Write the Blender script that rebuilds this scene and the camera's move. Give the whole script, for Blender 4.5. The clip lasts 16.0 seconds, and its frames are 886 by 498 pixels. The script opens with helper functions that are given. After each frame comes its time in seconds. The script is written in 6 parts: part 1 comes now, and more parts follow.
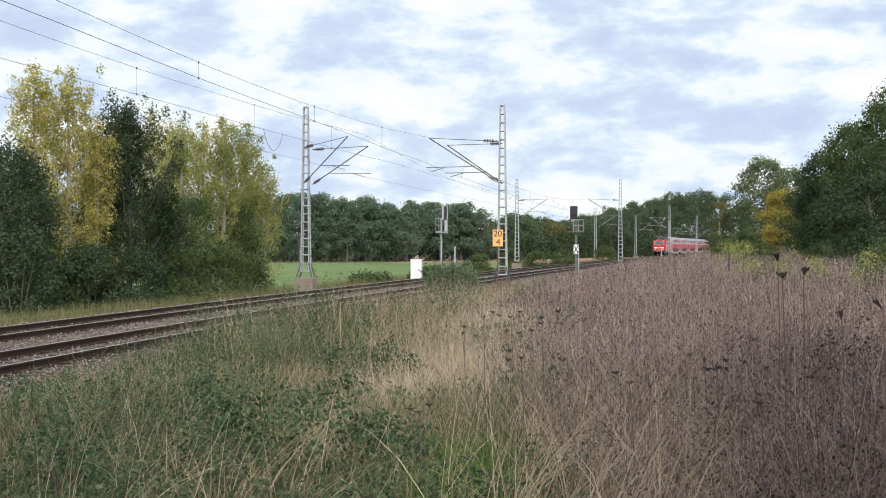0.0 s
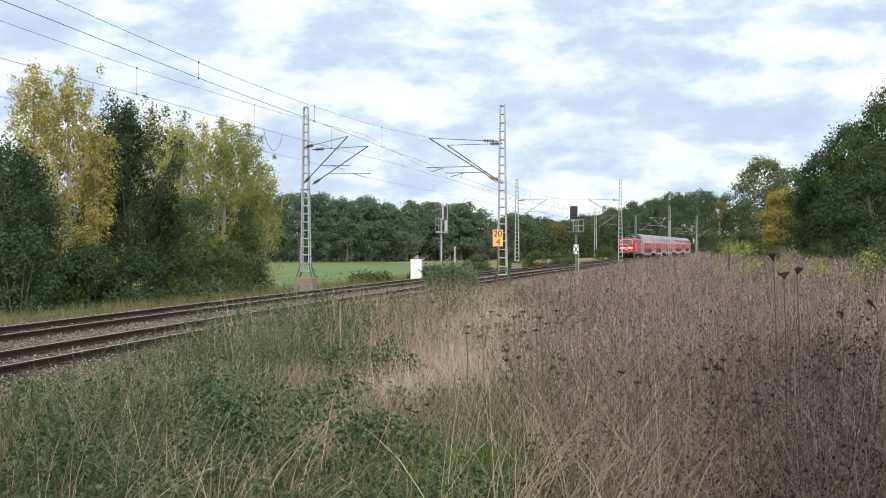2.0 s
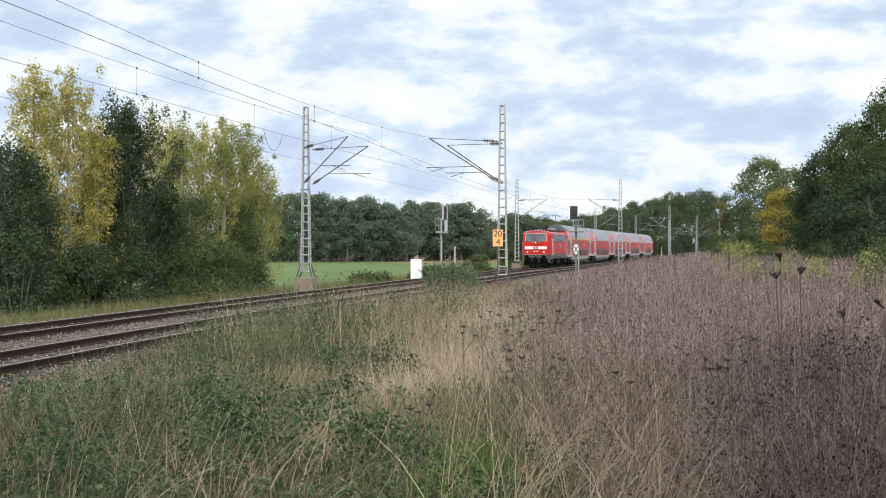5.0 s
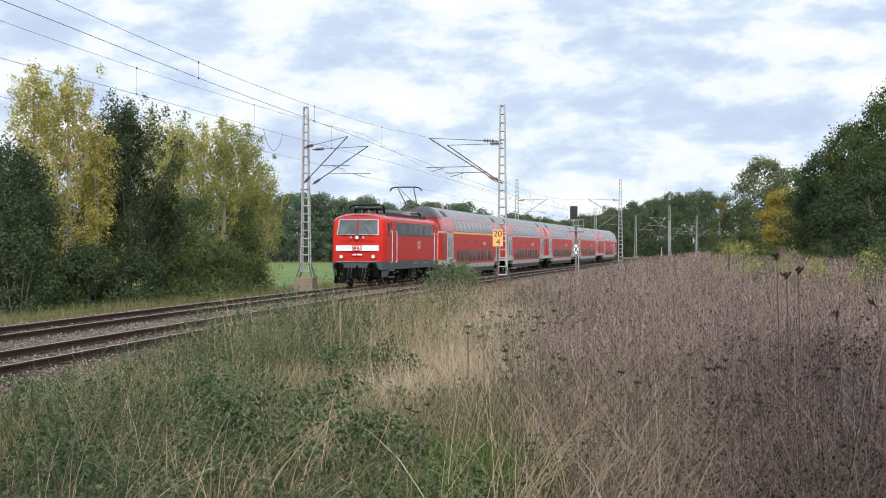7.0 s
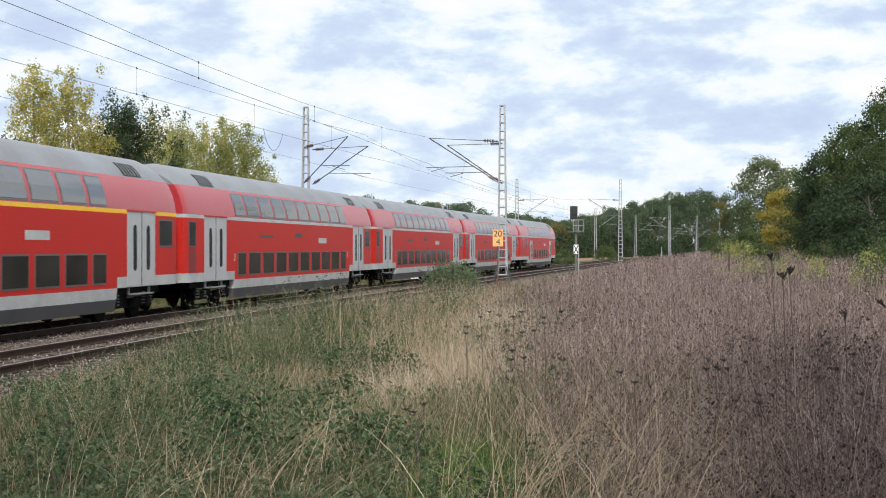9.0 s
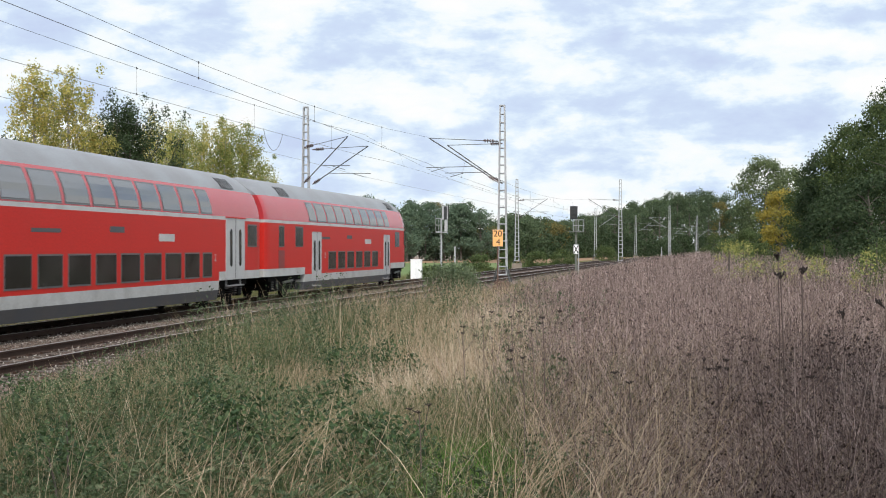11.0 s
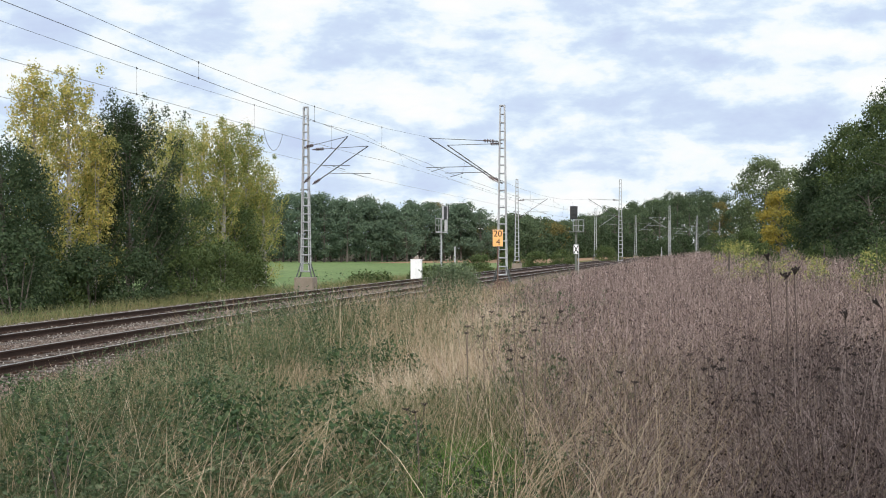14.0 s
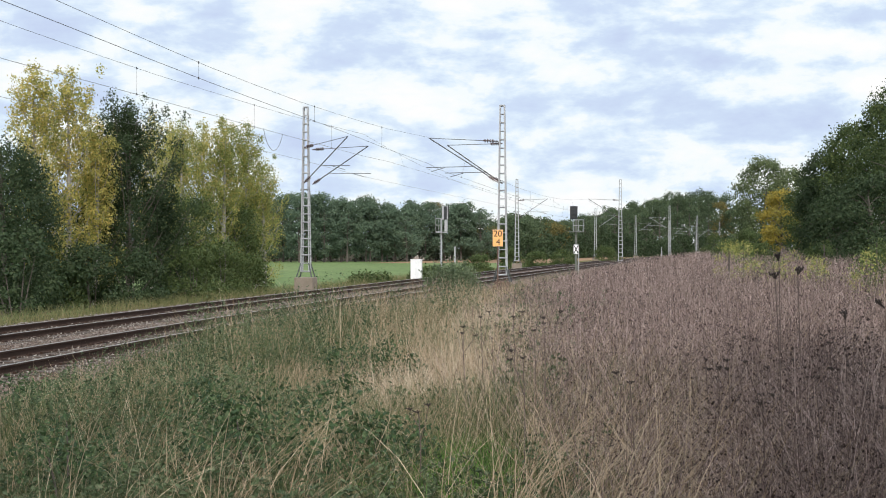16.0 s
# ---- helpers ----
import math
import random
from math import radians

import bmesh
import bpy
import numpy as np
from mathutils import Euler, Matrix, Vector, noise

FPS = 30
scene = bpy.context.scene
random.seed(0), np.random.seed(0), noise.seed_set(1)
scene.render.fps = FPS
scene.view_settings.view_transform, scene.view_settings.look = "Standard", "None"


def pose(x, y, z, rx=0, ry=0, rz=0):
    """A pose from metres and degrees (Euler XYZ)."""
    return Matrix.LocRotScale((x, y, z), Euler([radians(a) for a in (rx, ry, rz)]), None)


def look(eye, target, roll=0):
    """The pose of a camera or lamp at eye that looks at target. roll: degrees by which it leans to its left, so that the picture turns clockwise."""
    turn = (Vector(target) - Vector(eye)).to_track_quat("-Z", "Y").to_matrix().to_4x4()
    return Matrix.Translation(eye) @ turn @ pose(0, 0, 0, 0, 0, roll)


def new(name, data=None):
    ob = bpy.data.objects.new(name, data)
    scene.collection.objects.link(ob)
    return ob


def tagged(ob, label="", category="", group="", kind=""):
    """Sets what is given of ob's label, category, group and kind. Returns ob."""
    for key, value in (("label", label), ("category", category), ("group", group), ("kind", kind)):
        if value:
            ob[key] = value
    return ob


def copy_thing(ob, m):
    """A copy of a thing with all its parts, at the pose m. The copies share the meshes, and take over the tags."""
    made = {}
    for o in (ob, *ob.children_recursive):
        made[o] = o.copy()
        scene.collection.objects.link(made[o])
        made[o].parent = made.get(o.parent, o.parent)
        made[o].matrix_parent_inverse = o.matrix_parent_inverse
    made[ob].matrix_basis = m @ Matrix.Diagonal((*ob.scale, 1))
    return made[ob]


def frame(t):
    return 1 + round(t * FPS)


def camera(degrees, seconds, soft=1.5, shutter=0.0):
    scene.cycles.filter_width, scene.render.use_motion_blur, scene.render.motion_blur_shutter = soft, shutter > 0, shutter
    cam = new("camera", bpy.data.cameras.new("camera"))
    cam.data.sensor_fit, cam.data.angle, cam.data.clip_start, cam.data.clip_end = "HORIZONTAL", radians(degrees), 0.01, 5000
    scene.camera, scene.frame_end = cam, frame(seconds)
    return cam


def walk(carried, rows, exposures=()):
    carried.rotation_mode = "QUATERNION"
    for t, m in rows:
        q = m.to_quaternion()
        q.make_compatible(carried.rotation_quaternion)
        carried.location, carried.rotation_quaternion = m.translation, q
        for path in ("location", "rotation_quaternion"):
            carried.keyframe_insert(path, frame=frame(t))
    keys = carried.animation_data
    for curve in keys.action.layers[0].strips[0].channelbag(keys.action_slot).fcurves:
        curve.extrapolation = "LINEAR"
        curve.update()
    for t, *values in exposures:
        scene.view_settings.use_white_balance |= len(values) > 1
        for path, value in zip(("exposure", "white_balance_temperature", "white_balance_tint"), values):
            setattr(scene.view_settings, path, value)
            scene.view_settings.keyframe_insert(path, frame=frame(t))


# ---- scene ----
# ---------------- camera ----------------
EYE = (0.0, 0.0, 2.0)
cam = camera(35.49, 16.0, soft=1.0, shutter=0.1)
STAND = look(EYE, (0.0, 100.0, 1.898))
walk(cam, [(0.0, STAND), (16.0, STAND)])

# ---------------- light: high broken cloud, soft sun from behind, a little to the right ----------------
SUN_EL, SUN_AZ = 40.0, 170.0      # azimuth clockwise from +y
world = bpy.data.worlds.new("sky")
scene.world = world
world.use_nodes = True
wn, wl = world.node_tree.nodes, world.node_tree.links
sky = wn.new("ShaderNodeTexSky")
sky.sky_type, sky.sun_disc = "NISHITA", False
sky.sun_elevation, sky.sun_rotation = radians(SUN_EL), radians(SUN_AZ)
bg = wn["Background"]
bg.inputs[1].default_value = 0.12
wco = wn.new("ShaderNodeTexCoord")
wmap = wn.new("ShaderNodeMapping")
wmap.inputs["Scale"].default_value = (1.6, 1.6, 5.0)
wnoise = wn.new("ShaderNodeTexNoise")
wnoise.inputs["Scale"].default_value, wnoise.inputs["Detail"].default_value = 2.2, 6
wramp = wn.new("ShaderNodeValToRGB")
wramp.color_ramp.elements[0].position, wramp.color_ramp.elements[1].position = 0.30, 0.55
wramp.color_ramp.elements[0].color, wramp.color_ramp.elements[1].color = (0.55, 0.55, 0.55, 1), (1, 1, 1, 1)
wmix = wn.new("ShaderNodeMix")
wmix.data_type = "RGBA"
wmix.inputs[7].default_value = (8.8, 9.4, 10.2, 1)       # bright cloud
wl.new(wco.outputs["Generated"], wmap.inputs[0]), wl.new(wmap.outputs[0], wnoise.inputs["Vector"])
wl.new(wnoise.outputs[0], wramp.inputs[0]), wl.new(wramp.outputs[0], wmix.inputs[0])
wl.new(sky.outputs[0], wmix.inputs[6]), wl.new(wmix.outputs[2], bg.inputs[0])

sun = new("sun", bpy.data.lights.new("sun", "SUN"))
sun.data.energy, sun.data.angle, sun.data.color = 3.3, radians(10), (1.0, 0.965, 0.92)
az, el = radians(SUN_AZ), radians(SUN_EL)
sun.matrix_world = look((60 * math.sin(az), 60 * math.cos(az), 60 * math.tan(el)), (0, 0, 0))


# ---------------- node helpers ----------------
def mat(name, rough=0.6, metal=0.0, spec=0.5):
    m = bpy.data.materials.new(name)
    m.use_nodes = True
    b = m.node_tree.nodes["Principled BSDF"]
    b.inputs["Roughness"].default_value, b.inputs["Metallic"].default_value = rough, metal
    b.inputs["Specular IOR Level"].default_value = spec
    return m, m.node_tree.nodes, m.node_tree.links, b


def ramp(n, stops):
    r = n.new("ShaderNodeValToRGB")
    e = r.color_ramp.elements
    while len(e) < len(stops):
        e.new(0.5)
    for el_, (p, c) in zip(e, stops):
        el_.position, el_.color = p, (*c, 1)
    return r


def noise_tex(n, l, scale, detail=4, coord="Object", stretch=(1, 1, 1)):
    c = n.new("ShaderNodeTexCoord")
    mp = n.new("ShaderNodeMapping")
    mp.inputs["Scale"].default_value = stretch
    t = n.new("ShaderNodeTexNoise")
    t.inputs["Scale"].default_value, t.inputs["Detail"].default_value = scale, detail
    l.new(c.outputs[coord], mp.inputs[0]), l.new(mp.outputs[0], t.inputs["Vector"])
    return t


def painted(name, colour, rough=0.4, dirt=0.25, scale=1.2, metal=0.0, dirt_colour=(0.10, 0.085, 0.07), bump=0.0, spec=0.5, fine=18):
    """Paint, metal or concrete: one colour, blotches at one scale, grain at another."""
    m, n, l, b = mat(name, rough, metal, spec)
    t1, t2 = noise_tex(n, l, scale, 5), noise_tex(n, l, fine, 3)
    r1 = ramp(n, [(0.42, (0, 0, 0)), (0.75, (dirt,) * 3)])
    r2 = ramp(n, [(0.25, (0.86,) * 3), (0.75, (1.1,) * 3)])
    mx, mu = n.new("ShaderNodeMix"), n.new("ShaderNodeMix")
    mx.data_type = mu.data_type = "RGBA"
    mu.blend_type = "MULTIPLY"
    mu.inputs[0].default_value = 1
    mx.inputs[6].default_value, mx.inputs[7].default_value = (*colour, 1), (*dirt_colour, 1)
    l.new(t1.outputs[0], r1.inputs[0]), l.new(r1.outputs[0], mx.inputs[0])
    l.new(t2.outputs[0], r2.inputs[0]), l.new(mx.outputs[2], mu.inputs[6]), l.new(r2.outputs[0], mu.inputs[7])
    l.new(mu.outputs[2], b.inputs["Base Color"])
    if bump:
        bp = n.new("ShaderNodeBump")
        bp.inputs["Strength"].default_value, bp.inputs["Distance"].default_value = bump, 0.02
        l.new(t2.outputs[0], bp.inputs["Height"]), l.new(bp.outputs[0], b.inputs["Normal"])
    return m


def leafy(name, colours, patch=0.0, patch_scale=0.25, through_light=0.35, rough=0.6):
    """Foliage: each leaf or blade takes its own tone, whole patches lean one way."""
    m, n, l, b = mat(name, rough, 0, 0.25)
    g = n.new("ShaderNodeNewGeometry")
    r = ramp(n, [(i / max(1, len(colours) - 1), c) for i, c in enumerate(colours)])
    fac = g.outputs["Random Per Island"]
    if patch:
        t = noise_tex(n, l, patch_scale, 3)
        mt = n.new("ShaderNodeMath")
        mt.operation, mt.inputs[1].default_value = "MULTIPLY_ADD", 2.2 * patch
        mt2 = n.new("ShaderNodeMath")
        mt2.operation, mt2.inputs[1].default_value, mt2.inputs[2].default_value = "MULTIPLY_ADD", 1 - patch, -0.6 * patch
        l.new(fac, mt2.inputs[0]), l.new(t.outputs[0], mt.inputs[0]), l.new(mt2.outputs[0], mt.inputs[2])
        fac = mt.outputs[0]
    l.new(fac, r.inputs[0]), l.new(r.outputs[0], b.inputs["Base Color"])
    if through_light:
        tr, ad = n.new("ShaderNodeBsdfTranslucent"), n.new("ShaderNodeMixShader")
        ad.inputs[0].default_value = through_light
        l.new(r.outputs[0], tr.inputs[0])
        l.new(b.outputs[0], ad.inputs[1]), l.new(tr.outputs[0], ad.inputs[2])
        l.new(ad.outputs[0], n["Material Output"].inputs[0])
    return m


# ---------------- mesh helpers ----------------
def mesh_np(name, verts, faces, material, parent=None, smooth=False):
    """One mesh object from arrays; faces is an (n, 3) or (n, 4) array."""
    verts, faces = np.asarray(verts, np.float32), np.asarray(faces, np.int32)
    me = bpy.data.meshes.new(name)
    me.vertices.add(len(verts))
    me.vertices.foreach_set("co", verts.ravel())
    k = faces.shape[1]
    me.loops.add(faces.size)
    me.loops.foreach_set("vertex_index", faces.ravel())
    me.polygons.add(len(faces))
    me.polygons.foreach_set("loop_start", np.arange(0, faces.size, k, dtype=np.int32))
    me.update(calc_edges=True)
    me.polygons.foreach_set("use_smooth", np.full(len(faces), smooth))
    me.materials.append(material)
    ob = new(name, me)
    ob.parent = parent
    return ob


def part(name, bm, material, parent=None, label="", smooth=False):
    me = bpy.data.meshes.new(name)
    bmesh.ops.recalc_face_normals(bm, faces=bm.faces)
    bm.to_mesh(me)
    bm.free()
    me.materials.append(material)
    if smooth:
        me.polygons.foreach_set("use_smooth", np.full(len(me.polygons), True))
        me.set_sharp_from_angle(angle=radians(32))
    ob = new(name, me)
    ob.parent = parent
    return tagged(ob, label)


def box(bm, x0, x1, y0, y1, z0, z1, bevel=0.0):
    r = bmesh.ops.create_cube(bm, size=1, matrix=Matrix.LocRotScale(((x0 + x1) / 2, (y0 + y1) / 2, (z0 + z1) / 2), None, (abs(x1 - x0), abs(y1 - y0), abs(z1 - z0))))
    if bevel:
        es = list({e for v in r["verts"] for e in v.link_edges})
        bmesh.ops.bevel(bm, geom=es, offset=bevel, segments=2, affect="EDGES", profile=0.6)
    return bm


def tube(bm, a, b, r, n=8, r2=None):
    """A straight round bar from a to b."""
    a, b = Vector(a), Vector(b)
    d = b - a
    q = d.to_track_quat("Z", "Y").to_matrix().to_4x4()
    bmesh.ops.create_cone(bm, cap_ends=True, segments=n, radius1=r, radius2=r if r2 is None else r2, depth=d.length,
                          matrix=Matrix.Translation((a + b) / 2) @ q)
    return bm


def angle_bar(bm, a, b, w):
    """A straight square bar from a to b."""
    return tube(bm, a, b, w * 0.7071, 4)


def B():
    return bmesh.new()


def slab(bm, corners, thick):
    """A flat plate with the given four corners and a thickness behind it."""
    p = [Vector(c) for c in corners]
    nrm = (p[1] - p[0]).cross(p[3] - p[0]).normalized() * thick
    a = [bm.verts.new(c) for c in p]
    b = [bm.verts.new(c - nrm) for c in p]
    bm.faces.new(a)
    bm.faces.new(b[::-1])
    for i in range(4):
        j = (i + 1) % 4
        bm.faces.new((a[i], b[i], b[j], a[j]))
    return bm


# ---------------- the line of the railway ----------------
STEP, S_LO, S_HI = 1.0, -330.0, 640.0
TH0, FOOT = 0.1279, 15.2021
_s = np.arange(S_LO, S_HI, STEP)
_k = 0.7914 - 4.5743 * np.clip(_s - 20, 0, 1000) / 1000 + 4.6738 * np.clip(_s - 150, 0, 1000) / 1000
_a = np.cumsum(_k) * STEP / 1000
_i0 = int(np.argmin(abs(_s)))
_a += TH0 - _a[_i0]
_X, _Y = np.cumsum(np.sin(_a)) * STEP, np.cumsum(np.cos(_a)) * STEP
_X += -FOOT * math.cos(TH0) - _X[_i0]
_Y += FOOT * math.sin(TH0) - _Y[_i0]


def rail_at(s, off=0.0):
    """Plan place and heading at the distance s along the far track; off: metres towards the viewer's side."""
    a = np.interp(s, _s, _a)
    return np.interp(s, _s, _X) + off * np.cos(a), np.interp(s, _s, _Y) - off * np.sin(a), a


def rail_coords(x, y):
    """The distance along and the offset from the far track, for points of the plan."""
    x, y = np.asarray(x, float), np.asarray(y, float)
    s = np.clip(y, S_LO, S_HI)
    for _ in range(4):
        cx, cy, a = rail_at(s)
        s = np.clip(s + (x - cx) * np.sin(a) + (y - cy) * np.cos(a), S_LO, S_HI)
    cx, cy, a = rail_at(s)
    return s, (x - cx) * np.cos(a) - (y - cy) * np.sin(a)


NEAR_TRACK = 3.85


def ground_z(x, y):
    x, y = np.asarray(x, float), np.asarray(y, float)
    s, q = rail_coords(x, y)
    z = np.interp(q, [-400, -60, -9, -6, -3.2, 5.6, 7.2, 10.5, 15, 22, 30, 45, 70, 120, 300],
                  [-1.6, -1.1, -0.95, -0.75, -0.62, -0.62, -0.45, -0.05, 0.38, 0.55, 0.75, 1.15, 1.8, 2.6, 3.2])
    far = np.clip((s - 60) / 100, 0, 1) * np.clip((q - 15) / 12, 0, 1)
    z = z + 0.55 * far
    z = z + np.where(q > 9, 0.07 * np.sin(x * 0.83 + 1.3 * np.sin(y * 0.31)) * np.sin(y * 0.57 + 0.4), 0)
    return z


# ---------------- ground, field, sky ----------------
def soil_material():
    m, n, l, b = mat("soil_and_litter", 0.95, 0, 0.1)
    t, t2 = noise_tex(n, l, 0.35, 6), noise_tex(n, l, 9, 4)
    r = ramp(n, [(0.3, (0.026, 0.030, 0.014)), (0.5, (0.058, 0.046, 0.030)), (0.68, (0.10, 0.08, 0.05))])
    mu = n.new("ShaderNodeMix")
    mu.data_type, mu.blend_type, mu.inputs[0].default_value = "RGBA", "MULTIPLY", 0.8
    r2 = ramp(n, [(0.3, (0.5, 0.5, 0.5)), (0.7, (1.2, 1.2, 1.2))])
    l.new(t.outputs[0], r.inputs[0]), l.new(t2.outputs[0], r2.inputs[0])
    l.new(r.outputs[0], mu.inputs[6]), l.new(r2.outputs[0], mu.inputs[7]), l.new(mu.outputs[2], b.inputs["Base Color"])
    bp = n.new("ShaderNodeBump")
    bp.inputs["Strength"].default_value, bp.inputs["Distance"].default_value = 0.7, 0.08
    l.new(t2.outputs[0], bp.inputs["Height"]), l.new(bp.outputs[0], b.inputs["Normal"])
    return m


def field_material(name, a, c, d):
    m, n, l, b = mat(name, 0.9, 0, 0.15)
    t = noise_tex(n, l, 0.05, 4, stretch=(1, 0.25, 1))
    t2 = noise_tex(n, l, 1.5, 5, stretch=(1, 0.3, 1))
    r = ramp(n, [(0.3, a), (0.55, c), (0.75, d)])
    mu = n.new("ShaderNodeMix")
    mu.data_type, mu.blend_type, mu.inputs[0].default_value = "RGBA", "MULTIPLY", 0.7
    r2 = ramp(n, [(0.3, (0.65, 0.65, 0.65)), (0.7, (1.25, 1.25, 1.25))])
    l.new(t.outputs[0], r.inputs[0]), l.new(t2.outputs[0], r2.inputs[0])
    l.new(r.outputs[0], mu.inputs[6]), l.new(r2.outputs[0], mu.inputs[7]), l.new(mu.outputs[2], b.inputs["Base Color"])
    return m


SOIL = soil_material()
CROP = field_material("young_green_crop", (0.10, 0.155, 0.05), (0.13, 0.185, 0.065), (0.16, 0.205, 0.085))
STUBBLE = field_material("bare_field_earth", (0.20, 0.12, 0.07), (0.27, 0.17, 0.10), (0.30, 0.21, 0.12))


def sheet(name, xs, ys, material, lift=0.0, zf=ground_z):
    gx, gy = np.meshgrid(xs, ys)
    v = np.stack([gx.ravel(), gy.ravel(), zf(gx, gy).ravel() + lift], 1)
    nx, ny = len(xs), len(ys)
    i = (np.arange(ny - 1)[:, None] * nx + np.arange(nx - 1)[None, :]).ravel()
    return mesh_np(name, v, np.stack([i, i + 1, i + nx + 1, i + nx], 1), material, smooth=True)


gxs = np.concatenate([[-4000, -1500, -700, -400, -250, -170, -120, -90], np.arange(-70, 90, 1.6), [95, 120, 160, 220, 320, 500, 900, 1800, 4000]])
gys = np.concatenate([[-4000, -1200, -500, -320, -200, -120, -60], np.arange(-30, 170, 1.6), np.arange(175, 330, 6), [345, 370, 420, 500, 640, 900, 1500, 2500, 4500]])
tagged(sheet("ground", gxs, gys, SOIL), "uneven ground with grass litter beside the railway", "ground", kind="structure")


def field_sheet(name, x0, x1, y0, y1, n, material, lift, label):
    ob = sheet(name, np.linspace(x0, x1, n), np.linspace(y0, y1, n), material, lift)
    return tagged(ob, label, "field", kind="structure")


# ---------------- sky far behind, with drifting cloud ----------------
def cloud_material():
    m = bpy.data.materials.new("cloudy_sky")
    m.use_nodes = True
    n, l = m.node_tree.nodes, m.node_tree.links
    n.remove(n["Principled BSDF"])
    em = n.new("ShaderNodeEmission")
    t = noise_tex(n, l, 0.0040, 9, stretch=(1, 1, 2.3))
    t.inputs["Distortion"].default_value, t.inputs["Roughness"].default_value = 0.12, 0.57
    t2 = noise_tex(n, l, 0.0014, 4, stretch=(1, 1, 3.4))
    ad = n.new("ShaderNodeMath")
    ad.operation, ad.inputs[1].default_value = "MULTIPLY_ADD", 0.6
    l.new(t2.outputs[0], ad.inputs[0]), l.new(t.outputs[0], ad.inputs[2])
    r = ramp(n, [(0.60, (0.58, 0.68, 0.90)), (0.72, (0.64, 0.76, 0.95)), (0.785, (0.76, 0.88, 1.0)), (0.84, (0.92, 0.98, 1.0)), (0.95, (1.0, 1.0, 1.0))])
    l.new(ad.outputs[0], r.inputs[0]), l.new(r.outputs[0], em.inputs[0])
    l.new(em.outputs[0], n["Material Output"].inputs[0])
    return m


def sky_backdrop():
    az_ = np.radians(np.linspace(-32, 32, 65))
    zs = np.linspace(-150, 1100, 12)
    a, z = np.meshgrid(az_, zs)
    v = np.stack([3600 * np.sin(a).ravel(), 3600 * np.cos(a).ravel(), z.ravel()], 1)
    i = (np.arange(11)[:, None] * 65 + np.arange(64)[None, :]).ravel()
    ob = mesh_np("backdrop", v, np.stack([i, i + 1, i + 66, i + 65], 1), cloud_material(), smooth=True)
    return tagged(ob, "bright broken grey and white cloud sky", "sky", kind="structure")


BACKDROP = sky_backdrop()


# ---------------- railway line ----------------
def ballast_material():
    m, n, l, b = mat("ballast_stone", 0.9, 0, 0.2)
    c = n.new("ShaderNodeTexCoord")
    v = n.new("ShaderNodeTexVoronoi")
    v.inputs["Scale"].default_value = 16
    t = noise_tex(n, l, 0.7, 4)
    sp = n.new("ShaderNodeSeparateColor")
    r = ramp(n, [(0.0, (0.085, 0.065, 0.055)), (0.5, (0.16, 0.125, 0.105)), (1.0, (0.30, 0.265, 0.235))])
    r2 = ramp(n, [(0.35, (0.62, 0.5, 0.42)), (0.65, (1.05, 1.02, 1.0))])
    mu = n.new("ShaderNodeMix")
    mu.data_type, mu.blend_type, mu.inputs[0].default_value = "RGBA", "MULTIPLY", 1
    l.new(c.outputs["Object"], v.inputs["Vector"]), l.new(v.outputs["Color"], sp.inputs[0]), l.new(sp.outputs[0], r.inputs[0])
    l.new(t.outputs[0], r2.inputs[0]), l.new(r.outputs[0], mu.inputs[6]), l.new(r2.outputs[0], mu.inputs[7])
    l.new(mu.outputs[2], b.inputs["Base Color"])
    bp = n.new("ShaderNodeBump")
    bp.inputs["Strength"].default_value, bp.inputs["Distance"].default_value = 1.0, 0.05
    l.new(v.outputs["Distance"], bp.inputs["Height"]), l.new(bp.outputs[0], b.inputs["Normal"])
    return m


BALLAST = ballast_material()
RUST = painted("rusty_rail_steel", (0.045, 0.027, 0.02), 0.85, 0.5, 2.0, dirt_colour=(0.065, 0.04, 0.03), bump=0.2, spec=0.2)
RAIL_TOP = painted("worn_bright_rail_head", (0.36, 0.34, 0.32), 0.32, 0.3, 3.0, metal=0.7)
SLEEPER = painted("dark_oiled_sleeper", (0.075, 0.058, 0.047), 0.85, 0.5, 2.0, dirt_colour=(0.15, 0.12, 0.10), bump=0.4)
CONCRETE = painted("rough_weathered_concrete", (0.24, 0.20, 0.155), 0.9, 0.5, 2.0, dirt_colour=(0.13, 0.10, 0.07), bump=0.5)
GALV = painted("galvanised_mast_steel", (0.42, 0.43, 0.44), 0.55, 0.35, 1.2, metal=0.25, dirt_colour=(0.22, 0.20, 0.18))
INSUL = painted("brown_glazed_insulator", (0.06, 0.035, 0.03), 0.25, 0.2)
DARK_GREY_STEEL = painted("dark_painted_steel", (0.06, 0.07, 0.07), 0.6, 0.4)
RUSTY_POST = painted("rust_brown_steel", (0.12, 0.07, 0.05), 0.8, 0.5, 3.0)
WIRE = painted("dark_copper_wire", (0.05, 0.05, 0.052), 0.6, 0.2)
DARKBOX = painted("matt_black_signal_housing", (0.025, 0.028, 0.032), 0.7, 0.3)


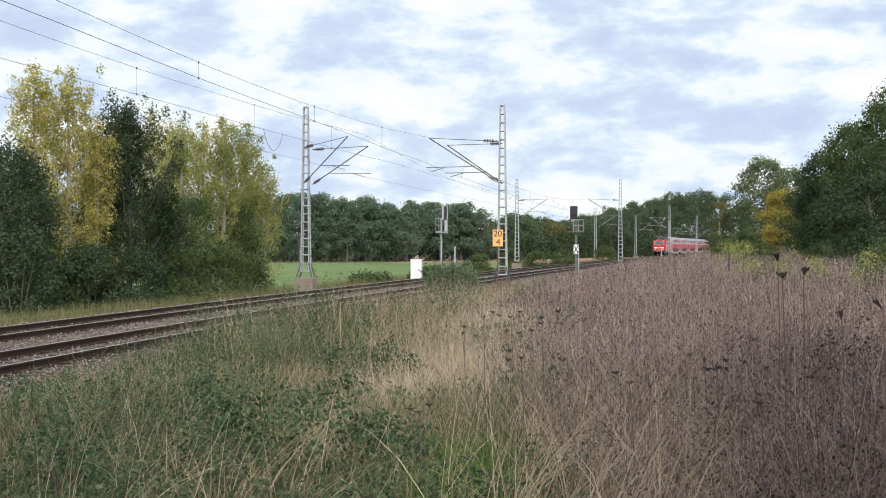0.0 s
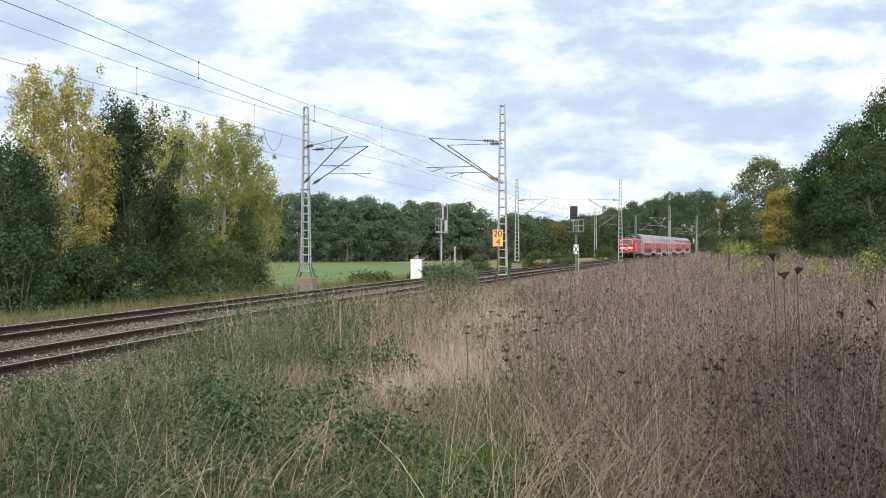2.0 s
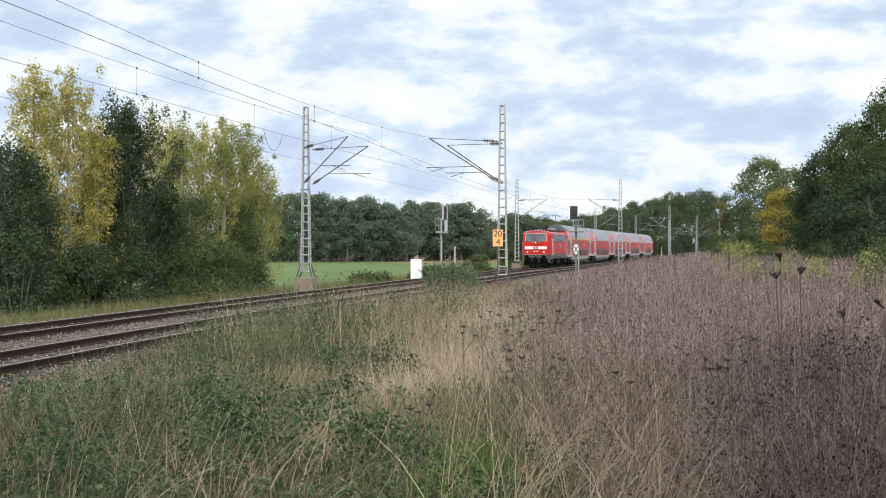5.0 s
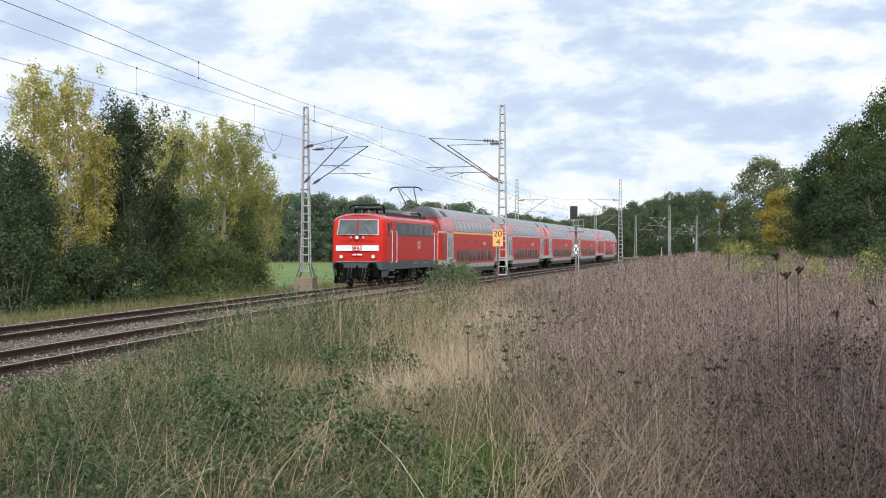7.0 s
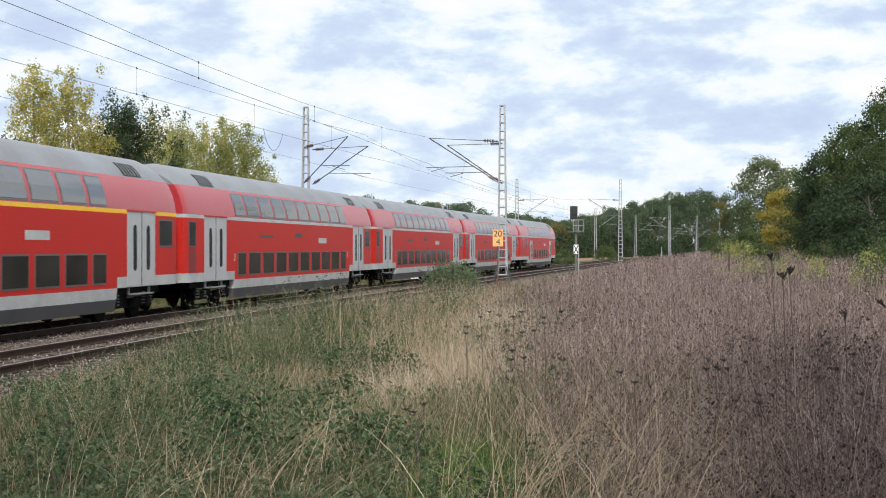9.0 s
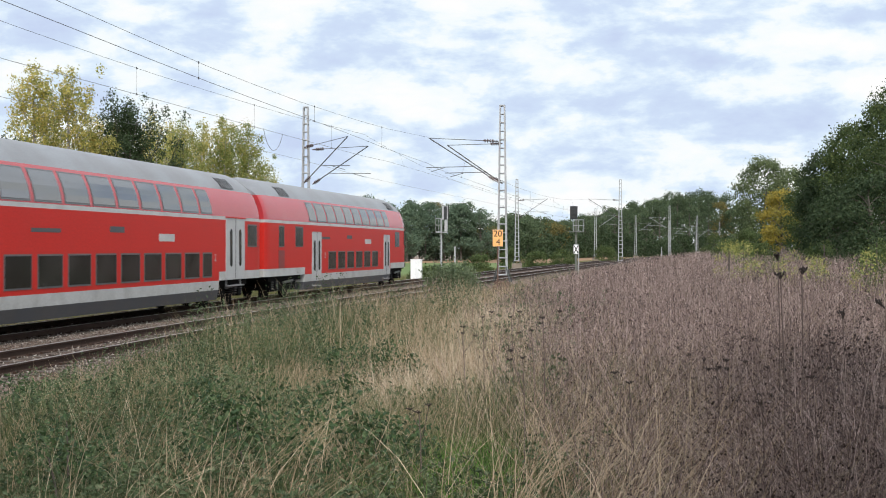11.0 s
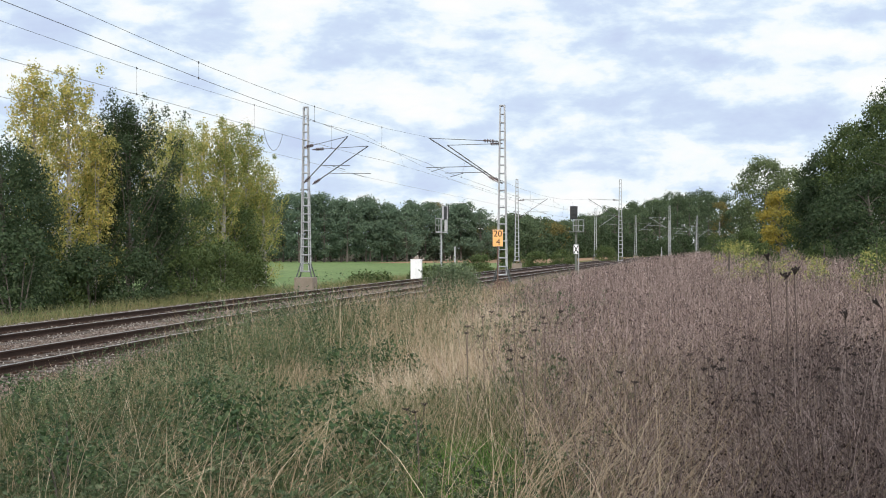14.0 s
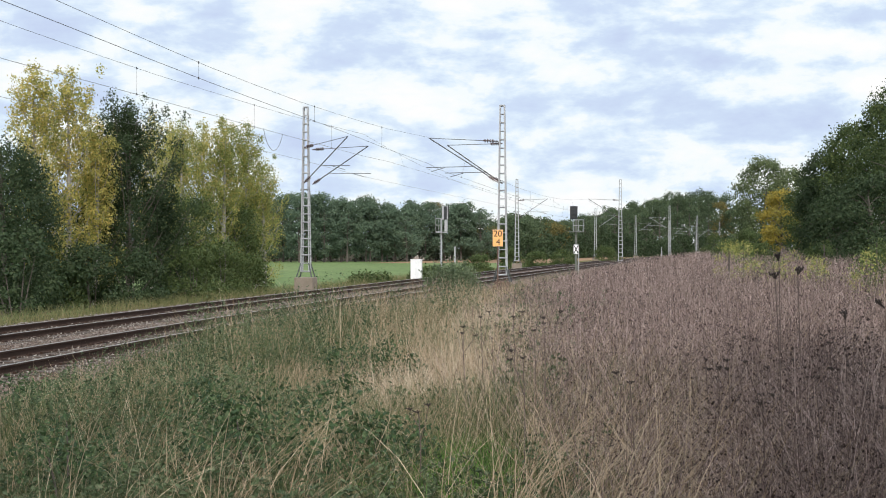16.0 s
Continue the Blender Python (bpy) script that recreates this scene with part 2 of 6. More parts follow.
def along(profile, s_vals, off=0.0, closed=False, dz=0.0):
    """A profile of (offset, height) drawn along the line; quads."""
    k = len(profile)
    v = np.zeros((len(s_vals), k, 3))
    for j, (o, z) in enumerate(profile):
        x, y, _ = rail_at(s_vals, off + o)
        v[:, j, 0], v[:, j, 1], v[:, j, 2] = x, y, z + dz
    kk = k if closed else k - 1
    i = np.arange(len(s_vals) - 1)[:, None] * k
    j = np.arange(kk)[None, :]
    a, b = i + j, i + (j + 1) % k
    return v.reshape(-1, 3), np.stack([a, b, b + k, a + k], 2).reshape(-1, 4)


def railway():
    s = np.concatenate([np.arange(-320, -20, 10), np.arange(-20, 130, 0.5), np.arange(130, 630, 4)])
    bed = [(-3.6, -0.72), (-2.3, -0.17), (-1.5, -0.15), (-1.2, -0.19), (1.2, -0.19), (1.5, -0.15), (1.9, -0.22), (NEAR_TRACK - 1.5, -0.15), (NEAR_TRACK - 1.2, -0.19),
           (NEAR_TRACK + 1.2, -0.19), (NEAR_TRACK + 1.45, -0.17), (NEAR_TRACK + 1.6, -0.24), (NEAR_TRACK + 2.4, -0.74)]
    v, f = along(bed, s)
    rng = np.random.default_rng(5)
    v[:, 2] += rng.uniform(-0.02, 0.02, len(v))
    tagged(mesh_np("ballast_bed", v, f, BALLAST), "grey-brown crushed stone ballast bed of two tracks", "ballast", kind="structure")
    # loose stones on the shoulders and between the rails
    n = 26000
    ss = rng.uniform(8, 75, n) ** 1.0
    q = rng.uniform(-2.4, NEAR_TRACK + 1.7, n)
    x, y, _ = rail_at(ss, q)
    r = rng.uniform(0.012, 0.028, n)
    base = np.array([(1, 0, 0), (-1, 0, 0), (0, 1, 0), (0, -1, 0), (0, 0, 1), (0, 0, -1)], float)
    tri = np.array([(0, 2, 4), (2, 1, 4), (1, 3, 4), (3, 0, 4), (2, 0, 5), (1, 2, 5), (3, 1, 5), (0, 3, 5)])
    vv = base[None] * r[:, None, None] * rng.uniform(0.6, 1.3, (n, 6, 1)) + np.stack([x, y, np.full(n, -0.16) + rng.uniform(-0.01, 0.02, n)], 1)[:, None]
    ff = tri[None] + (np.arange(n) * 6)[:, None, None]
    stones = leafy("loose_stone", [(0.07, 0.055, 0.045), (0.15, 0.12, 0.10), (0.23, 0.20, 0.175), (0.36, 0.33, 0.30)], through_light=0, rough=0.9)
    tagged(mesh_np("loose_ballast", vv.reshape(-1, 3), ff.reshape(-1, 3), stones), "loose grey ballast stones between the rails", "stones", kind="stuff")
    # rails: foot, web and head
    for c in (0.0, NEAR_TRACK):
        t = tagged(new("railway_track"), "rusty rails on dark sleepers", "railway track", "two tracks")
        for o in (-0.7525, 0.7525):
            prof = [(-0.07, -0.17), (0.07, -0.17), (0.07, -0.155), (0.012, -0.135), (0.012, -0.045), (0.036, -0.035), (0.036, -0.006), (-0.036, -0.006), (-0.036, -0.035), (-0.012, -0.045), (-0.012, -0.135), (-0.07, -0.155)]
            v, f = along([(o + a, z) for a, z in prof], s, c, True)
            r_ = mesh_np("rail", v, f, RUST, t)
            v, f = along([(o - 0.03, -0.0055), (o - 0.028, 0.0), (o + 0.028, 0.0), (o + 0.03, -0.0055)], s, c)
            mesh_np("rail_head", v, f, RAIL_TOP, r_)
        bm = B()
        box(bm, -0.13, 0.13, -1.3, 1.3, -0.36, -0.165, 0.015)
        me = bpy.data.meshes.new("sleeper")
        bm.to_mesh(me)
        bm.free()
        me.materials.append(SLEEPER)
        clip = box(B(), -0.06, 0.06, -0.03, 0.03, -0.165, -0.12)
        mc = bpy.data.meshes.new("rail_clip")
        clip.to_mesh(mc)
        clip.free()
        mc.materials.append(RUST)
        for k in range(150):
            sx, sy, a = rail_at(14 + 0.62 * k, c)
            ob = new("sleeper", me)
            ob.parent = t
            ob.matrix_basis = pose(sx, sy, 0, 0, 0, 90 - math.degrees(a))
            for o in (-0.86, -0.645, 0.645, 0.86) if k < 60 else ():
                cl = new("rail_clip", mc)
                cl.parent = t
                cl.matrix_basis = pose(sx, sy, 0, 0, 0, 90 - math.degrees(a)) @ pose(0, o, 0)
        far = np.concatenate([np.arange(-300, 14, 0.62), np.arange(14 + 0.62 * 150, 420, 0.62)])
        fx, fy, fa = rail_at(far, c)
        corner = np.array([(-0.13, -1.3), (0.13, -1.3), (0.13, 1.3), (-0.13, 1.3)])
        ux, uy = np.sin(fa), np.cos(fa)
        px = fx[:, None] + corner[None, :, 0] * ux[:, None] + corner[None, :, 1] * uy[:, None]
        py = fy[:, None] + corner[None, :, 0] * uy[:, None] - corner[None, :, 1] * ux[:, None]
        v = np.concatenate([np.stack([px, py, np.full_like(px, -0.167)], 2), np.stack([px, py, np.full_like(px, -0.34)], 2)], 1)
        quad = np.array([(3, 2, 1, 0), (0, 1, 5, 4), (1, 2, 6, 5), (2, 3, 7, 6), (3, 0, 4, 7)])
        f = quad[None] + (np.arange(len(far)) * 8)[:, None, None]
        tagged(mesh_np("distant_sleepers", v.reshape(-1, 3), f.reshape(-1, 4), SLEEPER, t), kind="stuff")


railway()


# ---------------- masts and overhead line ----------------
CONTACT, MESSENGER = 5.66, 7.35


def lattice_mast(s, off, height, foot_z, arms, label, w0=0.44, w1=0.21, block=0.5, footing=None):
    """A narrow lattice mast. arms: list of (reach, top, sign) towards its track."""
    x, y, a = rail_at(s, off)
    m = tagged(new("catenary_mast"), label, "catenary mast", "masts along the line")
    m.matrix_basis = pose(x, y, 0, 0, 0, -math.degrees(a))
    # local x: towards the viewer's side, local y: along the line
    gz = float(ground_z(x, y))
    d0, d1 = w0 * 0.85, w1 * 0.85
    posts = []
    for ix, iy in ((-1, -1), (1, -1), (1, 1), (-1, 1)):
        p0, p1 = Vector((ix * w0 / 2, iy * d0 / 2, foot_z)), Vector((ix * w1 / 2, iy * d1 / 2, height))
        posts.append((p0, p1))
        part("post", angle_bar(B(), p0, p1, 0.058), GALV, m)
    nb = 20
    for k in range(nb + 1):
        f = k / nb
        ring = [p0.lerp(p1, f) for p0, p1 in posts]
        bm = B()
        for i in range(4):
            p, q = ring[i], ring[(i + 1) % 4]
            angle_bar(bm, p, q, 0.05 if k % 2 == 0 else 0.036)
        part("batten", bm, GALV, m)
    part("mast_cap", box(B(), -w1 / 2 - 0.03, w1 / 2 + 0.03, -d1 / 2 - 0.03, d1 / 2 + 0.03, height, height + 0.05, 0.01), GALV, m)
    bm = B()
    for p0, p1 in posts:
        tube(bm, (p0.x * 1.9, p0.y * 1.9, foot_z - 0.35), p0.lerp(p1, 0.05), 0.035, 6)
    part("foot_brace", bm, DARK_GREY_STEEL, m)
    if block:
        part("footing", box(B(), -block, block, -block, block, gz - 0.4, foot_z - 0.3, 0.06), footing or CONCRETE, m, "weathered concrete footing")
    # far arms take the paler steel so that they look lit against the trees
    arm_tone = GALV if s > 200 else WIRE
    for reach, rise, dy, low in arms:
        sg = 1 if reach > 0 else -1
        top = Vector((reach, dy, rise))
        root_lo, root_hi = Vector((sg * w1 / 2, dy, low)), Vector((sg * w1 / 2, dy, 7.2))
        br = part("cantilever", tube(B(), root_lo + (top - root_lo) * 0.12, top, 0.027, 8), arm_tone, m, "slanting cantilever tube")
        part("top_tie", tube(B(), root_hi + (top - root_hi) * 0.2, top, 0.015, 8), arm_tone, br)
        for r0, fr in ((root_lo, 0.14), (root_hi, 0.22)):
            bm = tube(B(), r0, r0 + (top - r0) * fr, 0.03, 8)
            for i in range(4):
                c = r0 + (top - r0) * (fr * (0.35 + 0.17 * i))
                dirv = (top - r0).normalized() * 0.022
                tube(bm, c - dirv, c + dirv, 0.085, 10)
            part("insulator", bm, INSUL, br)
        end = Vector((reach * 1.04, dy, CONTACT + 0.25 + (rise - MESSENGER) * 0.8))
        st0 = root_lo + (top - root_lo) * ((end.z + 0.03 - low) / (rise - low))
        part("steady_tube", tube(B(), st0, end, 0.016, 8), arm_tone, br)
        bm = tube(B(), end - Vector((sg * 0.9, 0, 0.02)), end - Vector((sg * 0.25, 0, 0.20)), 0.014, 6)
        tube(bm, end - Vector((sg * 0.9, 0, -0.02)), end - Vector((sg * 0.9, 0, 0.02)), 0.03, 6)
        part("steady_arm", bm, arm_tone, br)
    return m


LBL = "galvanised lattice catenary mast on concrete footing"
lattice_mast(71.0, -3.12, 9.35, 0.75, [(2.45, 7.75, -0.7, 5.35), (3.15, 7.35, 0.9, 5.35)], LBL + " with two cantilevers")
lattice_mast(68.6, NEAR_TRACK + 3.75, 9.0, 0.65, [(-3.55, 7.40, -0.7, 5.2), (-2.9, 7.15, 0.8, 5.2)], LBL + " with two cantilevers", block=0.36, footing=RUSTY_POST)
for s_, o_, h_, r_ in ((152.2, -3.6, 9.5, 3.4), (233.0, -3.6, 8.5, 3.4), (304.1, -3.6, 8.9, 3.4), (390.0, -3.6, 9.4, 3.4), (473.0, -3.6, 10.0, 3.4),
                       (153.9, 7.6, 9.45, -3.5), (249.3, 7.6, 9.35, -3.5), (336.5, 7.6, 9.5, -3.5), (425.0, 7.6, 9.5, -3.5), (-12.0, -3.4, 9.3, 3.3), (-12.0, 7.6, 9.1, -3.5)):
    lattice_mast(s_, o_, h_, 0.55, [(r_, MESSENGER, 0.0, 5.2)], LBL)


def wire_between(name, pts, r, parent):
    """A thin wire through the points, as a three-sided tube."""
    p = np.array(pts, float)
    off = np.array([(0, 1), (-0.87, -0.5), (0.87, -0.5)]) * r
    _, _, a = rail_at(p[:, 1])
    v = np.zeros((len(p), 3, 3))
    for j in range(3):
        v[:, j, 0] = p[:, 0] + off[j, 0] * np.cos(a)
        v[:, j, 1] = p[:, 1] - off[j, 0] * np.sin(a)
        v[:, j, 2] = p[:, 2] + off[j, 1]
    i = np.arange(len(p) - 1)[:, None] * 3
    j = np.arange(3)[None]
    return mesh_np(name, v.reshape(-1, 3), np.stack([i + j, i + (j + 1) % 3, i + (j + 1) % 3 + 3, i + j + 3], 2).reshape(-1, 4), WIRE, parent)


def overhead_line(c, supports, stagger, messenger, contact, droppers, label):
    """messenger, contact: (distance, height) pairs of the stretch where the wires hang apart from the usual height."""
    w = tagged(new("overhead_line"), label, "overhead line", "overhead lines")
    ms, mz = zip(*messenger)
    cs, cz = zip(*contact)
    mes, con = [], []
    for k, (a, b) in enumerate(zip(supports, supports[1:])):
        for i in range(17 if k < len(supports) - 2 else 18):
            f = i / 17
            s = a + (b - a) * f
            st = stagger * (1 - 2 * f) * (1 if k % 2 else -1) * (s > ms[-1])
            x, y, _ = rail_at(s, c + st)
            x2, y2, _ = rail_at(s, c)
            sag = 4 * f * (1 - f)
            up = float(np.clip((s - ms[-1]) / 60, 0, 1))
            mes.append((x2, y2, float(np.interp(s, ms, mz)) if s <= ms[-1] else mz[-1] + (MESSENGER - mz[-1]) * up - sag))
            con.append((x, y, float(np.interp(s, cs, cz)) - 0.03 * sag))
    wire_between("messenger_wire", mes, 0.0062, w)
    wire_between("contact_wire", con, 0.0078, w)
    m_, c_ = np.array(mes), np.array(con)
    sd = rail_coords(c_[:, 0], c_[:, 1])[0]
    for s in droppers:
        a, b = (Vector([float(np.interp(s, sd, q[:, j])) for j in range(3)]) for q in (c_, m_))
        bm = tube(B(), a, b, 0.0045, 3)
        for e in (a, b):
            tube(bm, e - Vector((0, 0, 0.03)), e + Vector((0, 0, 0.03)), 0.018, 5)
        part("dropper", bm, WIRE, w)
    return w


overhead_line(0.0, [-150, -80, -11, 71, 152, 233, 304, 390, 473], 0.3, [(-150, 7.9), (-11, 7.95), (20, 7.55), (31.6, 7.45), (40.4, 7.42), (56, 7.57), (71, 7.90)],
              [(-150, 6.5), (31.6, 6.58), (40.4, 6.68), (73, 6.77), (112, 6.74), (152, CONTACT)],
              [16.4, 28.4, 40.4, 52.4, 64.4, 80, 95, 110, 125, 140] + list(range(165, 470, 16)), "messenger and contact wires with droppers over the far track")
overhead_line(NEAR_TRACK, [-150, -80, -11, 68.6, 153.9, 249.3, 336.5, 425], -0.3, [(-150, 7.6), (-11, 7.7), (15, 7.05), (26.2, 6.89), (34.9, 6.79), (43, 6.81), (47, 6.85), (58, 7.08), (68.6, 7.50)],
              [(-150, 6.6), (24, 6.51), (34.9, 6.42), (52, 6.37), (58, 6.27), (72, 6.18), (115, CONTACT)],
              [10.9, 22.9, 34.9, 46.9, 58, 80, 95, 110, 125, 140] + list(range(166, 420, 16)), "messenger and contact wires with droppers over the near track")


def second_wire():
    """The overlapping contact wire of the far track, and the jumper loop that joins it."""
    w = tagged(new("overlap_wire"), "overlapping contact wire and hanging jumper loop", "overhead line", "overhead lines")
    pts = []
    for s in np.linspace(-60, 150, 40):
        x, y, _ = rail_at(s, 0.0)
        pts.append((x, y, float(np.interp(s, [-60, 31, 56, 71, 150], [5.60, 5.62, 5.86, 5.69, 5.65]))))
    wire_between("contact_wire", pts, 0.006, w)
    loop = []
    for i in range(13):
        f = i / 12
        x, y, _ = rail_at(53.6 + 2.7 * f, 0.0)
        loop.append((x, y, 6.72 + 0.02 * f - 0.78 * math.sin(math.pi * f) ** 0.7))
    bm = B()
    for a, b in zip(loop, loop[1:]):
        tube(bm, a, b, 0.010, 5)
    part("jumper_loop", bm, WIRE, w)


second_wire()


# ---------------- signals, signs and boxes ----------------
def place(s, off, dx=0.0):
    x, y, a = rail_at(s, off)
    return x, y, float(ground_z(x, y)), -math.degrees(a)


def writing(body, size, m, material, parent, name="lettering"):
    cu = bpy.data.curves.new(name, "FONT")
    cu.body, cu.size, cu.align_x, cu.align_y, cu.extrude = body, size, "CENTER", "CENTER", 0.003
    tmp = bpy.data.objects.new(name, cu)
    scene.collection.objects.link(tmp)
    dg = bpy.context.evaluated_depsgraph_get()
    me = bpy.data.meshes.new_from_object(tmp.evaluated_get(dg))
    bpy.data.objects.remove(tmp)
    me.materials.clear()
    me.materials.append(material)
    ob = new(name, me)
    ob.parent = parent
    ob.matrix_basis = m
    return ob


ORANGE = painted("orange_sign_enamel", (0.90, 0.46, 0.16), 0.45, 0.2, dirt_colour=(0.5, 0.3, 0.15))
BLACK = painted("black_enamel", (0.012, 0.012, 0.012), 0.5, 0.2)


def kilometre_sign():
    x, y = (881 - 784) / 2450 * 66.8, 66.8
    gz = float(ground_z(x, y))
    t = tagged(new("kilometre_sign"), "orange kilometre board with black numbers on post", "sign")
    t.matrix_basis = pose(x, y, 0, 0, 0, -4)
    part("post", tube(B(), (0, 0.03, gz - 0.2), (0, 0.03, 2.8), 0.04, 10), RUSTY_POST, t)
    b = part("board", box(B(), -0.245, 0.245, -0.02, 0.0, 2.06, 2.86, 0.008), ORANGE, t)
    part("board_back", box(B(), -0.25, 0.25, 0.0, 0.012, 2.05, 2.87, 0.004), GALV, b)
    writing("20", 0.42, pose(0, -0.024, 2.66, 90), BLACK, b)
    writing("4", 0.42, pose(0.02, -0.024, 2.26, 90), BLACK, b)
    part("footing", box(B(), -0.25, 0.25, -0.2, 0.3, gz - 0.3, gz + 0.55, 0.03), RUSTY_POST, t)


def cage(t, x0, x1, y0, y1, z0, z1):
    bm = B()
    for z in (z0, (z0 + z1) / 2, z1):
        for a, b in (((x0, y0), (x1, y0)), ((x1, y0), (x1, y1)), ((x1, y1), (x0, y1)), ((x0, y1), (x0, y0))):
            tube(bm, (*a, z), (*b, z), 0.018, 6)
    for x in (x0, (x0 + x1) / 2, x1):
        for y in (y0, y1):
            tube(bm, (x, y, z0), (x, y, z1), 0.018, 6)
    part("guard_cage", bm, GALV, t, "galvanised guard rail cage")


def signal(xp, depth, facing, label):
    x = (xp - 784) / 2450 * depth
    gz = float(ground_z(x, depth))
    t = tagged(new("railway_signal"), label, "railway signal", "signals beside the line")
    t.matrix_basis = pose(x, depth, 0)
    if facing:
        part("post", box(B(), 0.02, 0.20, -0.09, 0.09, gz - 0.2, 4.2, 0.02), GALV_DARK, t)
        part("platform", box(B(), -0.45, 0.75, -0.35, 0.35, 3.24, 3.32, 0.01), GALV_DARK, t)
        cage(t, -0.10, 0.72, -0.3, 0.3, 3.32, 4.25)
        h = part("signal_head", box(B(), -0.38, 0.22, -0.16, 0.06, 4.30, 5.36, 0.03), DARKBOX, t, "black signal head")
        for lx, lz in ((-0.18, 4.78), (0.08, 4.78), (-0.08, 4.5), (-0.08, 5.1)):
            part("lens_hood", tube(B(), (lx, -0.34, lz), (lx, -0.12, lz), 0.085, 14), DARKBOX, h)
        p = part("marker_plate", box(B(), 0.10 - 0.22, 0.10 + 0.22, -0.14, -0.11, 1.50, 2.24, 0.006), WHITE_ENAMEL, t, "white plate with black cross")
        for sx in (-1, 1):
            part("cross_bar", slab4((0.10 - sx * 0.17, -0.146, 1.56), (0.10 + sx * 0.17, -0.146, 2.18), 0.07), BLACK, p)
        bm = B()
        part("plate_edge", box(box(B(), -0.14, -0.10, -0.148, -0.11, 1.48, 2.26), 0.30, 0.34, -0.148, -0.11, 1.48, 2.26), BLACK, p)
        part("marker_post", box(B(), 0.28, 0.36, 0.02, 0.10, gz - 0.2, 2.0, 0.01), GALV, t)
    else:
        part("post", tube(B(), (0, 0, gz - 0.2), (0, 0, 4.3), 0.075, 10), GALV, t)
        part("platform", box(B(), -0.45, 0.50, -0.3, 0.3, 3.20, 3.28, 0.01), GALV, t)
        cage(t, -0.45, 0.05, -0.3, 0.3, 3.28, 4.35)
        h = part("signal_head", box(B(), 0.05, 0.55, -0.10, 0.25, 4.25, 5.35, 0.03), GALV, t, "signal head seen from behind")
        part("head_cover", box(B(), 0.20, 0.45, -0.14, -0.09, 4.27, 5.32, 0.02), DARKBOX, h)
        part("shield_edge", box(B(), 0.52, 0.60, -0.2, 0.3, 4.3, 5.4, 0.02), DARKBOX, h)
        bm = B()
        for k in range(9):
            tube(bm, (-0.2, -0.08, 0.6 + 0.3 * k), (0.0, -0.08, 0.6 + 0.3 * k), 0.015, 6)
        part("ladder_rungs", bm, GALV, t)
        part("cable_box", box(B(), 0.25, 0.5, -0.12, 0.12, 3.3, 4.2, 0.03), GALV, t)


def slab4(a, b, w):
    a, b = Vector(a), Vector(b)
    d = (b - a).normalized()
    nrm = d.cross(Vector((0, 1, 0))) * (w / 2)
    return slab(B(), [a - nrm, b - nrm, b + nrm, a + nrm], 0.006)


GALV_DARK = painted("weathered_green_grey_post", (0.13, 0.14, 0.12), 0.7, 0.4)
WHITE_ENAMEL = painted("white_sign_enamel", (0.85, 0.85, 0.84), 0.4, 0.1)


def white_box():
    x, y = (737 - 784) / 2450 * 106.0, 106.0
    gz = float(ground_z(x, y))
    t = tagged(new("equipment_cabinet"), "white trackside equipment cabinet on grass", "cabinet")
    t.matrix_basis = pose(x, y, 0, 0, 0, -8)
    part("body", box(B(), -0.42, 0.42, -0.25, 0.25, gz + 0.22, 1.06, 0.02), WHITE_ENAMEL, t)
    part("lid", box(B(), -0.45, 0.45, -0.28, 0.28, 1.06, 1.11, 0.01), WHITE_ENAMEL, t)
    part("door_seam", box(B(), -0.004, 0.004, -0.256, -0.25, gz + 0.3, 1.0), GALV, t)
    part("plinth", box(B(), -0.40, 0.40, -0.23, 0.23, gz - 0.3, gz + 0.22, 0.01), CONCRETE, t)


def marker_post(xp, depth, top, label):
    x = (xp - 784) / 2450 * depth
    gz = float(ground_z(x, depth))
    t = tagged(new("marker_post"), label, "post")
    t.matrix_basis = pose(x, depth, 0)
    part("post", box(B(), -0.06, 0.06, -0.06, 0.06, gz - 0.2, top, 0.01), GALV, t)
    part("cap", box(B(), -0.08, 0.08, -0.08, 0.08, top, top + 0.08, 0.02), GALV, t)


kilometre_sign()
signal(1017, 112.3, True, "main signal with black head and cross plate")
signal(781, 111.7, False, "main signal on round post seen from behind")
white_box()
marker_post(805, 118.0, 2.0, "slim grey marker post beside the track")
marker_post(1171, 250.0, 2.0, "short pale marker post beside the track")


# ---------------- the train ----------------
RED = painted("traffic_red_paint", (0.51, 0.027, 0.020), 0.38, 0.14, 0.6, spec=0.10, dirt_colour=(0.30, 0.032, 0.026))
# the same red with the sky's pinkish sheen put into the colour
SKY_RED = painted("sky_sheen_red_paint", (0.41, 0.038, 0.046), 0.24, 0.2, 0.6, spec=0.45, dirt_colour=(0.36, 0.10, 0.095))
ROOF_GREY = painted("roof_grey_paint", (0.22, 0.23, 0.245), 0.4, 0.45, 0.7)
FRAME_GREY = painted("blue_grey_frame_paint", (0.060, 0.076, 0.086), 0.45, 0.4, 1.2)
DARK_GREY = painted("dark_grey_paint", (0.052, 0.057, 0.064), 0.5, 0.4, 1.0)
STRIPE_WHITE = painted("light_grey_stripe_paint", (0.48, 0.49, 0.48), 0.4, 0.35, 1.4)
STRIPE_YELLOW = painted("first_class_yellow_paint", (0.92, 0.52, 0.012), 0.4, 0.05)
DOOR_GREY = painted("door_light_grey_paint", (0.46, 0.47, 0.47), 0.4, 0.2, 1.4)
BLACK_IRON = painted("sooty_black_iron", (0.006, 0.006, 0.0062), 0.8, 0.4, 2.0, dirt_colour=(0.014, 0.012, 0.010), spec=0.06)
STEEL = painted("weathered_steel", (0.34, 0.35, 0.36), 0.45, 0.3, 2.0, metal=0.6)
